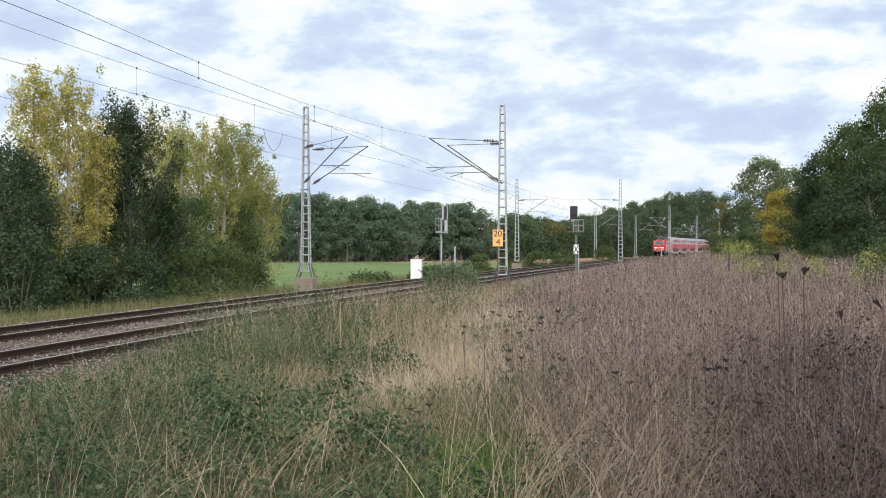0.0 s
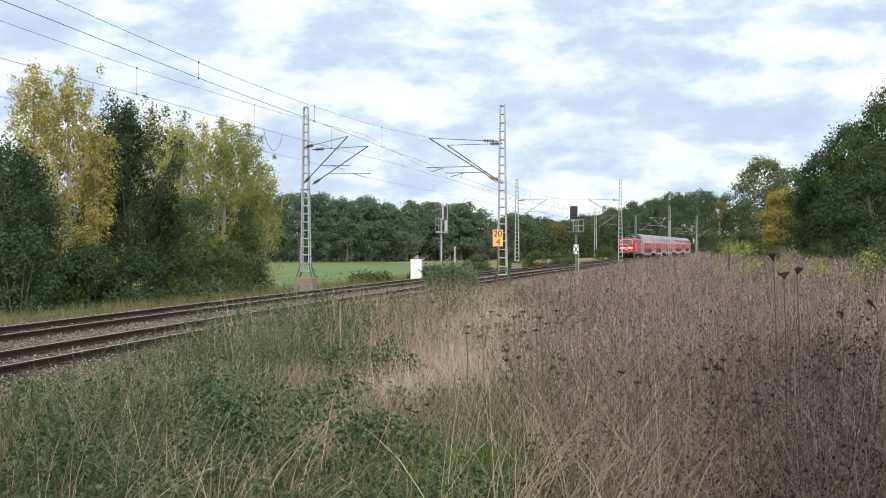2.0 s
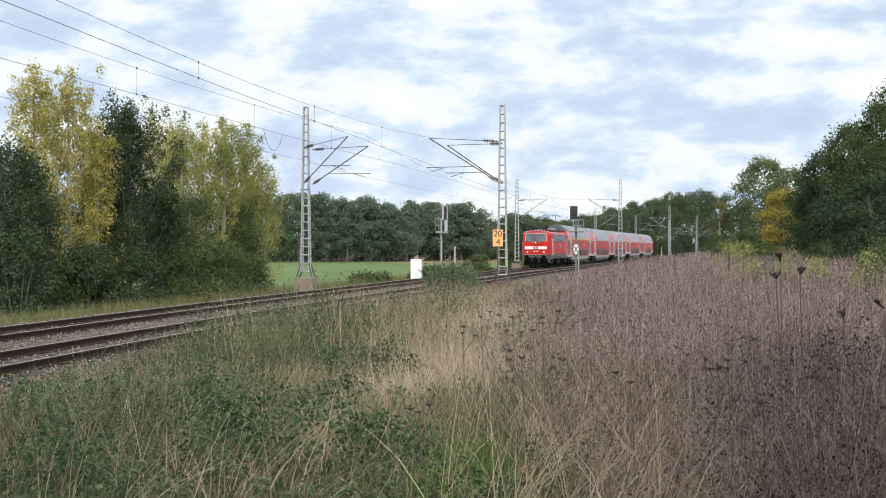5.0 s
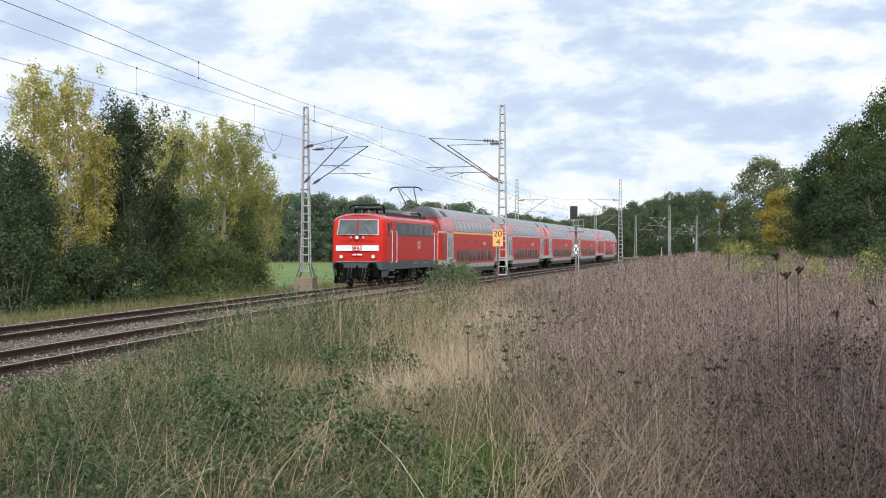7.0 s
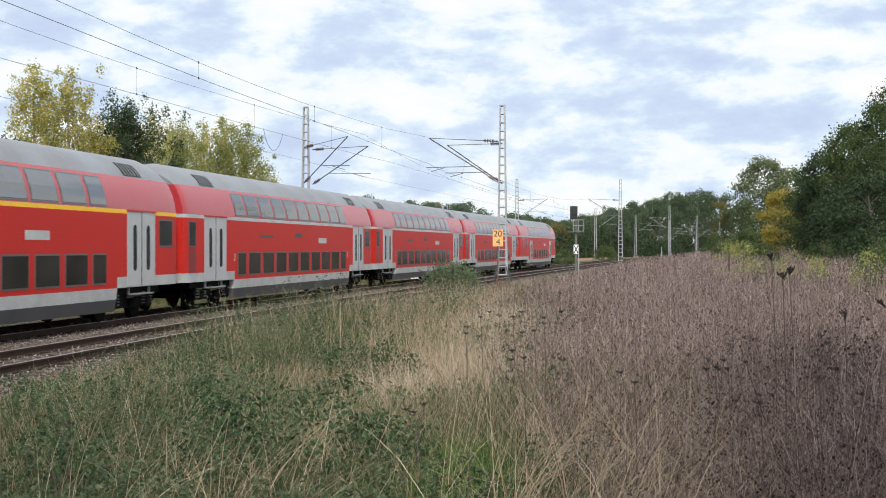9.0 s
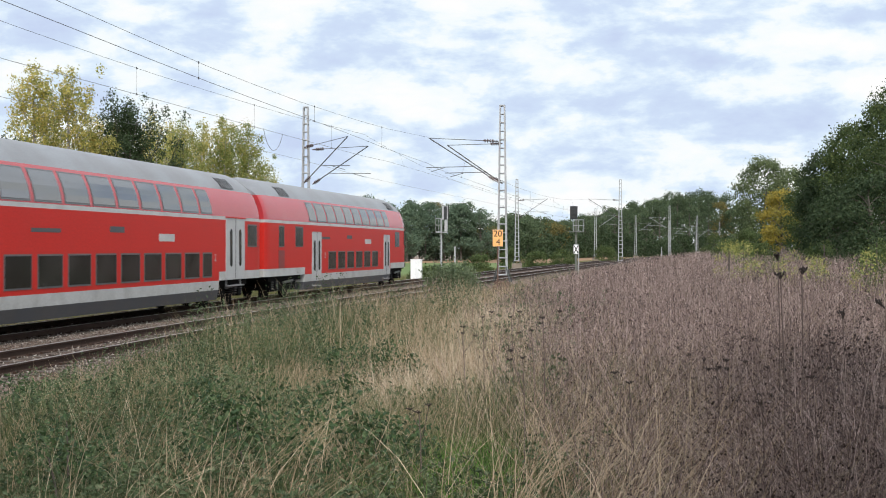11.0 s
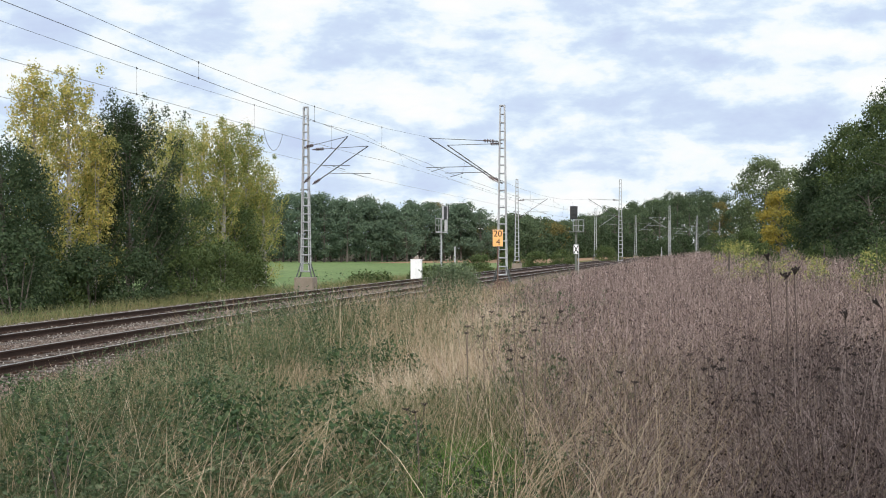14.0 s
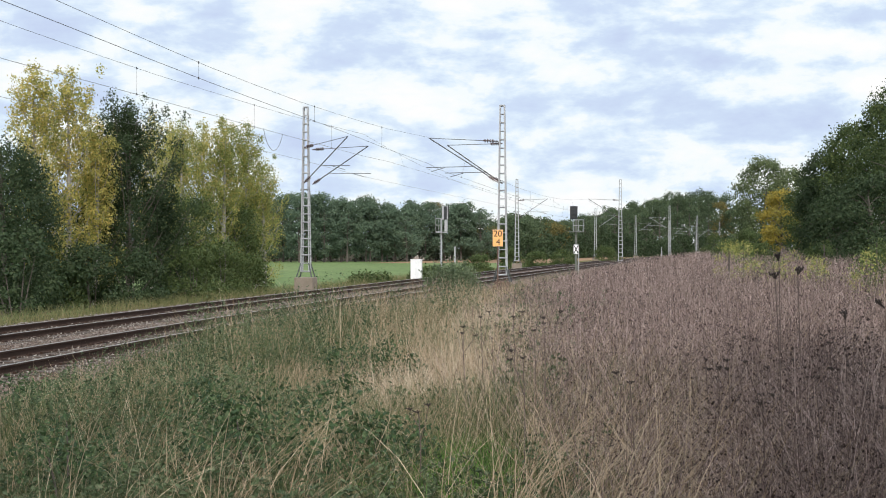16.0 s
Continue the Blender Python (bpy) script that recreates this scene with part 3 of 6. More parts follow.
RUBBER = painted("black_rubber", (0.02, 0.02, 0.022), 0.7, 0.3)
WHITE_PAINT = painted("white_enamel", (0.80, 0.80, 0.78), 0.4, 0.12)
GREY_FRAME = painted("window_frame_grey", (0.10, 0.10, 0.105), 0.4, 0.2)


def glass_material(name, colour, rough=0.06, spec=0.5, ior=1.5):
    m, n, l, b = mat(name, rough, 0, spec)
    b.inputs["Base Color"].default_value = (*colour, 1)
    t = noise_tex(n, l, 1.1, 3)
    r = ramp(n, [(0.35, tuple(0.6 * c for c in colour)), (0.7, tuple(1.5 * c for c in colour))])
    l.new(t.outputs[0], r.inputs[0]), l.new(r.outputs[0], b.inputs["Base Color"])
    b.inputs["IOR"].default_value = ior
    return m


GLASS_LOW = glass_material("tinted_lower_glass", (0.026, 0.024, 0.022), 0.14, 0.3)
GLASS_UP = glass_material("tinted_upper_glass", (0.012, 0.016, 0.020), 0.09, 0.9, 2.0)
SCREEN = glass_material("windscreen_glass", (0.075, 0.09, 0.095), 0.08, 0.5, 1.7)
CAB_GLASS = glass_material("dark_cab_glass", (0.018, 0.020, 0.022), 0.2, 0.25)
LAMP_LIT, _n, _l, _b = mat("lit_headlamp", 0.2)
_b.inputs["Emission Color"].default_value = (1.0, 0.93, 0.78, 1)
_b.inputs["Emission Strength"].default_value = 0.55
_b.inputs["Base Color"].default_value = (0.4, 0.4, 0.36, 1)

# half cross-section of a double-deck coach: (half width, height)
DECK = [(1.30, 0.30), (1.36, 0.62), (1.385, 0.92), (1.39, 1.21), (1.39, 2.05), (1.39, 2.92), (1.388, 3.03), (1.36, 3.25), (1.29, 3.52),
        (1.17, 3.80), (1.08, 3.95), (0.92, 4.18), (0.66, 4.42), (0.34, 4.58), (0.0, 4.63)]


def sweep(profile, stations, close_ends=True, shape=None):
    """A shell through the half profile, mirrored, at each station along x. shape(x, y, z) may move a point."""
    bm = B()
    shape = shape or (lambda x, y, z: (x, y, z))
    n = len(profile)
    for side in (-1, 1):
        rows = [[bm.verts.new(shape(x, side * y, z)) for y, z in profile] for x in stations]
        for r0, r1 in zip(rows, rows[1:]):
            for i in range(n - 1):
                bm.faces.new((r0[i], r1[i], r1[i + 1], r0[i + 1]))
    if close_ends:
        for x in (stations[0], stations[-1]):
            for (y0, z0), (y1, z1) in zip(profile, profile[1:]):
                if y0 == 0 and y1 == 0:
                    continue
                q = [bm.verts.new(shape(x, y, z)) for y, z in ((-y0, z0), (y0, z0), (y1, z1), (-y1, z1))]
                bm.faces.new(q)
    bmesh.ops.remove_doubles(bm, verts=bm.verts, dist=0.0005)
    return bm


def half_width(z):
    return float(np.interp(z, [p[1] for p in DECK], [p[0] for p in DECK]))


def skin_panel(x0, x1, z0, z1, side, out=0.012, rows=5, thick=0.02, shape=None, cols=2):
    """A panel that lies on the coach's curved side, proud by out."""
    bm = B()
    shape = shape or (lambda x, y, z: (x, y, z))
    zs = [z0 + (z1 - z0) * i / (rows - 1) for i in range(rows)]
    xs = [x0 + (x1 - x0) * i / (cols - 1) for i in range(cols)]

    def point(x, z, o):
        px, py, pz = shape(x, side * half_width(z), z)
        return px, py + side * o, pz
    a, b = [[[bm.verts.new(point(x, z, o)) for x in xs] for z in zs] for o in (out, out - thick)]
    for i in range(rows - 1):
        for j in range(cols - 1):
            bm.faces.new((a[i][j], a[i][j + 1], a[i + 1][j + 1], a[i + 1][j]))
        bm.faces.new((a[i][0], a[i + 1][0], b[i + 1][0], b[i][0]))
        bm.faces.new((a[i][-1], b[i][-1], b[i + 1][-1], a[i + 1][-1]))
    for j in range(cols - 1):
        bm.faces.new((a[0][j], b[0][j], b[0][j + 1], a[0][j + 1]))
        bm.faces.new((a[-1][j], a[-1][j + 1], b[-1][j + 1], b[-1][j]))
    return bm


def bogie(parent, x, wheelbase=2.5, radius=0.46):
    b = part("bogie", box(B(), x - 1.75, x + 1.75, -1.14, -0.95, 0.34, 0.78, 0.04), BLACK_IRON, parent, "sooty black running gear")
    for y0, y1 in ((0.95, 1.12), (-0.5, 0.5)):
        me = part("bogie_beam", box(B(), x - (1.75 if y0 > 0 else 0.5), x + (1.75 if y0 > 0 else 0.5), y0, y1, 0.34, 0.78, 0.04), BLACK_IRON, b)
    for wx in (x - wheelbase / 2, x + wheelbase / 2):
        for sy in (-1, 1):
            bm = tube(B(), (wx, sy * 0.70, radius), (wx, sy * 0.80, radius), radius, 24)
            tube(bm, (wx, sy * 0.66, radius), (wx, sy * 0.70, radius), radius + 0.028, 24)
            part("wheel", bm, BLACK_IRON, b)
            bm = box(B(), wx - 0.17, wx + 0.17, sy * 1.02, sy * 1.22, 0.34, 0.62, 0.04)
            part("axle_box", bm, BLACK_IRON, b)
        tubebm = tube(B(), (wx, -0.7, radius), (wx, 0.7, radius), 0.08, 10)
        part("axle", tubebm, BLACK_IRON, b)
    for sy in (-1, 1):
        for dx in (-wheelbase / 2, wheelbase / 2):
            for off in (-0.3, 0.3):
                bm = B()
                for k in range(4):
                    tube(bm, (x + dx + off, sy * 1.13, 0.42 + 0.085 * k), (x + dx + off, sy * 1.13, 0.46 + 0.085 * k), 0.09, 10)
                part("axle_spring", bm, DARK_GREY, b)
            part("brake_shoe", box(B(), x + dx + (0.52 if dx < 0 else -0.62), x + dx + (0.62 if dx < 0 else -0.52), sy * 0.68, sy * 0.84, 0.30, 0.62, 0.02), BLACK_IRON, b)
        part("yaw_damper", tube(B(), (x - 0.5, sy * 1.28, 0.66), (x + 0.75, sy * 1.28, 0.72), 0.05, 8), DARK_GREY, b)
        part("guard_iron", tube(B(), (x - wheelbase / 2 - 0.62, sy * 0.75, 0.6), (x - wheelbase / 2 - 0.66, sy * 0.75, 0.12), 0.03, 6), BLACK_IRON, b)
        bm = B()
        for k in range(5):
            tube(bm, (x, sy * 1.2, 0.40 + 0.07 * k), (x, sy * 1.2, 0.44 + 0.07 * k), 0.13, 12)
        part("spring", bm, BLACK_IRON, b)
    return b


def pane(parent, x0, x1, z0, z1, side, glass, shape=None, rows=5):
    w = part("window", skin_panel(x0, x1, z0, z1, side, 0.010, rows, 0.03, shape), GREY_FRAME, parent)
    part("window_pane", skin_panel(x0 + 0.045, x1 - 0.045, z0 + 0.045, z1 - 0.045, side, 0.016, rows, 0.02, shape), glass, w)


def coach_door(parent, x0, x1, z0, z1, side):
    xm = (x0 + x1) / 2
    d = part("door", skin_panel(x0, x1, z0, z1, side, 0.012), DOOR_GREY, parent, "light grey double-leaf door")
    part("door_joint", skin_panel(xm - 0.02, xm + 0.02, z0 + 0.02, z1, side, 0.018), RUBBER, d)
    part("door_head", skin_panel(x0 - 0.05, x1 + 0.05, z1, z1 + 0.04, side, 0.03), RED, d)
    for a in (xm - 0.46 * (x1 - x0) / 2 - 0.02, xm + 0.46 * (x1 - x0) / 2 + 0.02):
        bm = B()
        zl, zh, hw = z0 + 0.42, z1 - 0.36, 0.13
        ring = []
        for i in range(16):
            t = 2 * math.pi * i / 16
            z = (zh - hw if math.sin(t) > 0 else zl + hw) + hw * math.sin(t)
            ring.append((a + hw * math.cos(t), z))
        outer = [bm.verts.new((x, side * (1.39 + 0.022), z)) for x, z in ring]
        inner = [bm.verts.new((x, side * (1.39 + 0.004), z)) for x, z in ring]
        bm.faces.new(outer)
        for i in range(16):
            j = (i + 1) % 16
            bm.faces.new((outer[i], outer[j], inner[j], inner[i]))
        part("door_window", bm, CAB_GLASS, d)
    bm = box(B(), x0 + 0.25, x1 - 0.25, side * 1.30, side * 1.46, z0 - 0.24, z0 - 0.20, 0.01)
    box(bm, x0 + 0.25, x0 + 0.30, side * 1.28, side * 1.34, z0 - 0.24, z0)
    box(bm, x1 - 0.30, x1 - 0.25, side * 1.28, side * 1.34, z0 - 0.24, z0)
    part("door_step", bm, STEEL, d)


def spread(x0, x1, n, gap, small=0.75):
    """n windows between x0 and x1, the outer two narrower."""
    w = (x1 - x0 - gap * (n - 1)) / (n - 2 + 2 * small)
    out, x = [], x0
    for i in range(n):
        k = w * (small if i in (0, n - 1) else 1)
        out.append((x, x + k))
        x += k + gap
    return out


def coach(stripe, label, driving=False):
    car = tagged(new("double_deck_coach" if not driving else "driving_coach"), label, "railway coach", "red double-deck train")
    lo, hi = 0.30, 26.5 if not driving else 26.95
    st = [lo, lo + 0.12, lo + 0.3, lo + 0.6, lo + 0.9, 2.0, 13.0, 21.0, 24.2]
    st += [hi - 0.9, hi - 0.6, hi - 0.3, hi - 0.12, hi] if not driving else [24.7, 25.1, 25.5, 25.9, 26.25, 26.5, 26.7, 26.85, hi]

    def shape(x, y, z):
        e = min(x - lo, (hi - x) if not driving else 9.0)
        if e < 0.3:
            y *= 1 - 0.05 * (1 - e / 0.3) ** 2
        if e < 0.9 and z > 3.9:
            z -= (z - 3.9) * 0.42 * (1 - e / 0.9) ** 2.2
        if driving and x > 24.2:
            top = float(np.interp(x, [24.2, 24.7, 25.1, 25.5, 25.9, 26.25, 26.5, 26.7, 26.85, 26.95], [4.63, 4.58, 4.50, 4.36, 4.12, 3.78, 3.42, 3.02, 2.60, 2.0]))
            z = min(z, top - 0.12 * (y / 1.39) ** 2)
            y *= 1 - 0.30 * float(np.clip((x - 25.0) / 1.95, 0, 1)) ** 2.6
        return x, y, z

    def band(name, i0, i1, material, xs, note=""):
        part(name, sweep(DECK[i0:i1 + 1], xs, True, shape), material, car, note, smooth=True)

    mid = [x for x in st if 5.0 < x < 21.9]
    lowx = [5.1, 13.0, 21.7] if not driving else [5.6, 13.0, 22.0]
    band("skirt", 0, 1, DARK_GREY, lowx, "dark grey skirt between the bogies")
    band("sill_stripe", 1, 2, STRIPE_WHITE, lowx)
    band("end_stripe", 2, 3, STRIPE_WHITE, [x for x in st if x <= 5] + [lowx[0]] if not driving else [x for x in st if x <= 5] + [lowx[0]])
    band("end_stripe", 2, 3, STRIPE_WHITE, [lowx[-1]] + [x for x in st if x > 22.1])
    band("lower_wall", 2, 5, RED, lowx)
    band("lower_wall", 3, 5, RED, [x for x in st if x <= 5] + [lowx[0]])
    band("lower_wall", 3, 5, RED, [lowx[-1]] + [x for x in st if x > 22.1])
    if stripe is STRIPE_YELLOW:
        band("waist_stripe", 5, 6, STRIPE_WHITE, [x for x in st if x < 1.3] + [1.3], "short light grey stripe")
        band("waist_stripe", 5, 6, stripe, [1.3] + [x for x in st if x > 1.3])
    else:
        band("waist_stripe", 5, 6, stripe, st if not driving else [x for x in st if x <= 25.5])
    if driving:
        band("waist_stripe", 5, 6, RED, [x for x in st if x >= 25.5])
    band("upper_wall", 6, 10, SKY_RED, st, "red upper wall with sky sheen in its colour")
    band("roof", 10, 14, ROOF_GREY, st, "dull grey curved roof")
    part("underframe", box(B(), 1.2, hi - 1.2, -1.2, 1.2, 0.72, 1.0), BLACK_IRON, car)
    for side in (-1, 1):
        if not driving:
            for a, b in spread(5.2, 21.0, 10, 0.20):
                pane(car, a, b, 3.07, 3.86, side, GLASS_UP)
            for a, b in spread(5.45, 20.95, 10, 0.30, 0.66):
                pane(car, a, b, 1.04, 1.85, side, GLASS_LOW)
            pane(car, 0.62, 1.25, 2.02, 2.82, side, CAB_GLASS)
            pane(car, 24.85, 25.95, 2.02, 2.82, side, CAB_GLASS)
            coach_door(car, 2.05, 4.2, 0.94, 2.99, side)
            coach_door(car, 22.4, 24.5, 0.94, 2.99, side)
            part("vent_panel", skin_panel(0.62, 1.25, 1.22, 1.95, side, 0.008), painted("dark_red_vent", (0.22, 0.02, 0.02)), car, "dark red louvred panel")
        else:
            for a, b in spread(6.3, 21.7, 10, 0.20):
                pane(car, a, b, 3.07, 3.86, side, GLASS_UP)
            for a, b in spread(9.3, 19.0, 6, 0.38, 1.0):
                pane(car, a, b, 1.06, 1.85, side, GLASS_LOW)
            pane(car, 1.95, 2.65, 2.02, 2.84, side, CAB_GLASS)
            pane(car, 4.2, 5.3, 2.02, 2.84, side, CAB_GLASS)
            pane(car, 23.1, 24.25, 2.02, 2.84, side, CAB_GLASS)
            coach_door(car, 6.65, 8.15, 0.64, 2.66, side)
            coach_door(car, 20.35, 21.8, 0.64, 2.66, side)
            part("vent_panel", skin_panel(1.9, 2.7, 1.22, 1.90, side, 0.008), painted("dark_red_vent", (0.22, 0.02, 0.02)), car, "dark red louvred panel")
            part("cab_window", skin_panel(25.5, 26.6, 2.12, 2.9, side, 0.025, 6, 0.03, shape, 9), CAB_GLASS, car)
        # faded lettering and badges, kept as plain bars
        for a, b, z0, z1, m in ((8.0, 9.6, 2.36, 2.46, DARK_GREY), (12.6, 13.6, 2.40, 2.56, DARK_GREY), (16.2, 17.5, 2.18, 2.40, STRIPE_WHITE)):
            part("marking", skin_panel(a, b, z0, z1, side, 0.004, 2, 0.01), m, car)
        if stripe is STRIPE_WHITE:
            for a in ((8.75, 19.5) if driving else (5.1, 21.3)):
                writing("2", 0.34, pose(a, side * 1.396, 1.66, 90, 0, 0 if side < 0 else 180), STRIPE_WHITE, car, "class_number")
        # roof grilles
        for a in ((2.6, 23.0) if not driving else (3.2, 23.0)):
            g = part("roof_grille", skin_panel(a, a + 1.3, 4.0, 4.36, side, 0.02, 4), BLACK_IRON, car)
            for k in range(5):
                part("grille_bar", skin_panel(a + 0.08 + 0.25 * k, a + 0.14 + 0.25 * k, 4.0, 4.36, side, 0.034, 4), ROOF_GREY, g)
    for x in ((3.6, 23.2) if not driving else (3.4, 24.0)):
        bogie(car, x)
    # dark end of the roof above the corridor
    if stripe is STRIPE_YELLOW:
        part("roof_end", sweep([(y * 1.012, z + 0.012) for y, z in DECK[9:]], [x for x in st if x < 1.3], True, shape), DARK_GREY, car, "dark grey roof end")
    # corridor connection
    bm = box(B(), -0.05, 0.34, -0.85, 0.85, 1.1, 3.2, 0.06)
    part("gangway", bm, RUBBER, car)
    if not driving:
        part("gangway", box(B(), hi - 0.04, 26.85, -0.85, 0.85, 1.1, 3.2, 0.06), RUBBER, car)
    else:
        bm = B()
        slab(bm, [(26.60, -0.85, 2.15), (26.60, 0.85, 2.15), (26.2, 0.8, 3.0), (26.2, -0.8, 3.0)], 0.3)
        part("windscreen", bm, SCREEN, car)
        for sy in (-0.7, 0.7):
            part("tail_lamp", tube(B(), (26.8, sy, 1.45), (26.99, sy, 1.45), 0.09, 14), SCREEN, car)
    for sy in (-0.88, 0.88):
        for xa, xb in ((0.0, 0.4), (hi - 0.1, 26.8 if not driving else 27.27)):
            part("buffer", tube(tube(B(), (xa, sy, 1.05), (xb, sy, 1.05), 0.09, 12), (xa if xa < 1 else xb - 0.04, sy, 1.05), (xa + 0.04 if xa < 1 else xb, sy, 1.05), 0.22, 16), BLACK_IRON, car)
    return car


LOCO = [(1.46, 0.86), (1.475, 1.30), (1.475, 2.0), (1.475, 2.62), (1.465, 3.36), (1.40, 3.50), (1.22, 3.62), (0.85, 3.72), (0.4, 3.77), (0.0, 3.78)]


def locomotive():
    car = tagged(new("electric_locomotive"), "red electric locomotive with white front band and raised pantograph", "locomotive", "red double-deck train")
    ln = 16.75
    st = [0.75, 0.80, 0.90, 1.10, 1.4, 1.75, 2.4, 8.4, 14.35, 15.0, 15.35, 15.65, 15.85, 15.95, 16.0]

    def shape(x, y, z):
        e = min(x, ln - x)
        k = float(np.interp(e, [0.75, 0.80, 0.90, 1.10, 1.75], [0.85, 0.89, 0.92, 0.955, 1.0]))
        lean = max(0.0, z - 2.35) * 0.30 * float(np.clip((1.9 - e) / 1.15, 0, 1))
        bow = 0.10 * (1 - min(1, abs(y) / 1.2)) * float(np.clip((1.5 - e) / 0.7, 0, 1))
        if e < 1.3 and z > 3.4:
            z -= (1.3 - e) * 0.16
        return (x + lean - bow) if x < 8 else (x - lean + bow), y * k, z

    part("frame_band", sweep(LOCO[0:2], st, True, shape), FRAME_GREY, car, "blue-grey lower band")
    part("body", sweep(LOCO[1:6], st, True, shape), RED, car, smooth=True)
    part("roof", sweep(LOCO[5:], st, True, shape), SKY_RED, car, smooth=True)
    # black underframe, drawn deeper than it is to stand for the shade below
    part("underframe", box(B(), 1.0, ln - 1.0, -1.05, 1.05, 0.20, 0.95), BLACK_IRON, car)
    for sd in (-1, 1):
        for xa, xb, xc in ((0.9, 2.0, 1.6), (ln - 0.9, ln - 2.0, ln - 1.6)):
            part("corner_skirt", slab(B(), [(xa, sd * 1.24, 0.48), (xc, sd * 1.36, 0.48), (xb, sd * 1.47, 0.90), (xa, sd * 1.25, 0.90)], 0.03), FRAME_GREY, car, "blue-grey corner skirt")
    for x in (3.9, 12.85):
        bogie(car, x, 3.4, 0.62)
    for side in (-1, 1):
        def side_panel(x0, x1, z0, z1, out=0.012):
            return box(B(), x0, x1, side * 1.44, side * (1.475 + out), z0, z1, 0.006)
        part("vent_band", side_panel(3.3, 13.45, 2.62, 3.34, 0.006), FRAME_GREY, car, "blue-grey band of vents and windows")
        for a, b in ((3.4, 5.75), (6.45, 7.65), (7.75, 9.0), (9.1, 10.3), (11.0, 13.35)):
            g = part("vent", side_panel(a, b, 2.68, 3.29, 0.014), CAB_GLASS, car, "dark side window or vent")
        for x0 in (1.98, 13.63):
            d = part("cab_door", side_panel(x0 + 0.11, x0 + 1.03, 1.32, 3.36, 0.008), RED, car)
            part("door_recess", side_panel(x0 + 0.05, x0 + 0.11, 1.30, 3.38, 0.003), BLACK_IRON, d), part("door_recess", side_panel(x0 + 1.03, x0 + 1.07, 1.30, 3.38, 0.003), BLACK_IRON, d)
            part("door_handle", side_panel(x0 + 0.18, x0 + 0.30, 1.95, 2.0, 0.05), BLACK_IRON, d)
            for xr in (x0, x0 + 1.14):
                bm = tube(B(), (xr, side * 1.55, 1.25), (xr, side * 1.55, 2.85), 0.016, 8)
                for z in (1.25, 2.85):
                    tube(bm, (xr, side * 1.44, z), (xr, side * 1.56, z), 0.016, 8)
                part("handrail", bm, WHITE_PAINT, d, "pale grey handrail")
            for z in (0.45, 0.80):
                part("footstep", box(B(), x0 + 0.2, x0 + 0.9, side * 1.25, side * 1.5, z, z + 0.04), STEEL, d)
        for x0 in (1.50, 14.87):
            part("side_window", box(B(), x0, x0 + 0.40, side * 1.25, side * 1.486, 2.60, 3.28, 0.01), CAB_GLASS, car)
        part("badge", side_panel(9.0, 9.85, 1.92, 2.36, 0.010), STRIPE_WHITE, car)
        part("badge_border", side_panel(9.03, 9.82, 1.945, 2.335, 0.012), RED, car)
        part("badge_field", side_panel(9.08, 9.77, 1.97, 2.31, 0.014), STRIPE_WHITE, car)
        for a, b in ((9.17, 9.38), (9.47, 9.68)):
            part("badge_mark", side_panel(a, b, 2.03, 2.25, 0.016), RED, car)
        for k, (a, b) in enumerate(((7.6, 8.8), (10.8, 12.0))):
            part("lettering_bar", side_panel(a, b, 1.12, 1.16, 0.012), STRIPE_WHITE, car)
        part("battery_box", box(B(), 7.0, 9.75, side * 0.9, side * 1.34, 0.28, 0.84, 0.05), BLACK_IRON, car)
        for k in range(6):
            part("cooling_rib", box(B(), 7.9, 8.9, side * 1.34, side * 1.38, 0.36 + 0.075 * k, 0.39 + 0.075 * k), DARK_GREY, car)
        for xb in (3.9, 12.85):
            for wx in (xb - 1.7, xb + 1.7):
                part("axle_guide", box(B(), wx - 0.30, wx + 0.30, side * 1.14, side * 1.27, 0.42, 0.86, 0.06), BLACK_IRON, car)
                for dx in (-0.42, 0.42):
                    bm = B()
                    for k in range(5):
                        tube(bm, (wx + dx, side * 1.26, 0.44 + 0.085 * k), (wx + dx, side * 1.26, 0.485 + 0.085 * k), 0.105, 12)
                    part("coil_spring", bm, BLACK_IRON, car)
                part("sand_pipe", tube(B(), (wx + (0.75 if wx < xb else -0.75), side * 1.2, 0.8), (wx + (0.62 if wx < xb else -0.62), side * 0.85, 0.14), 0.025, 6), BLACK_IRON, car)
                part("sandbox", box(B(), wx + (0.66 if wx < xb else -1.0), wx + (1.0 if wx < xb else -0.66), side * 1.12, side * 1.36, 0.46, 0.88, 0.05), BLACK_IRON, car)
            part("damper", tube(B(), (xb - 0.55, side * 1.30, 0.80), (xb + 0.55, side * 1.30, 0.62), 0.045, 8), BLACK_IRON, car)
            part("bogie_rail", box(B(), xb - 2.4, xb + 2.4, side * 1.10, side * 1.16, 0.50, 0.62, 0.02), BLACK_IRON, car)
            part("brake_rod", tube(B(), (xb - 2.2, side * 1.05, 0.25), (xb + 2.2, side * 1.05, 0.25), 0.03, 6), BLACK_IRON, car)
    # the two ends
    for x, d in ((0.75, 1), (ln - 0.75, -1)):
        def f(y, z, out=0.012):
            sx, sy, sz = shape(x, y / 0.85, z)
            return (sx - d * out, y, z)

        def plate(name, y0, y1, z0, z1, material, out=0.012, parent=car, label="", inset=0.0):
            bm = slab(B(), [f(y0, z0, out), f(y1, z0, out), f(y1 * (1 - inset), z1, out), f(y0 * (1 - inset), z1, out)], 0.02)
            return part(name, bm, material, parent, label)
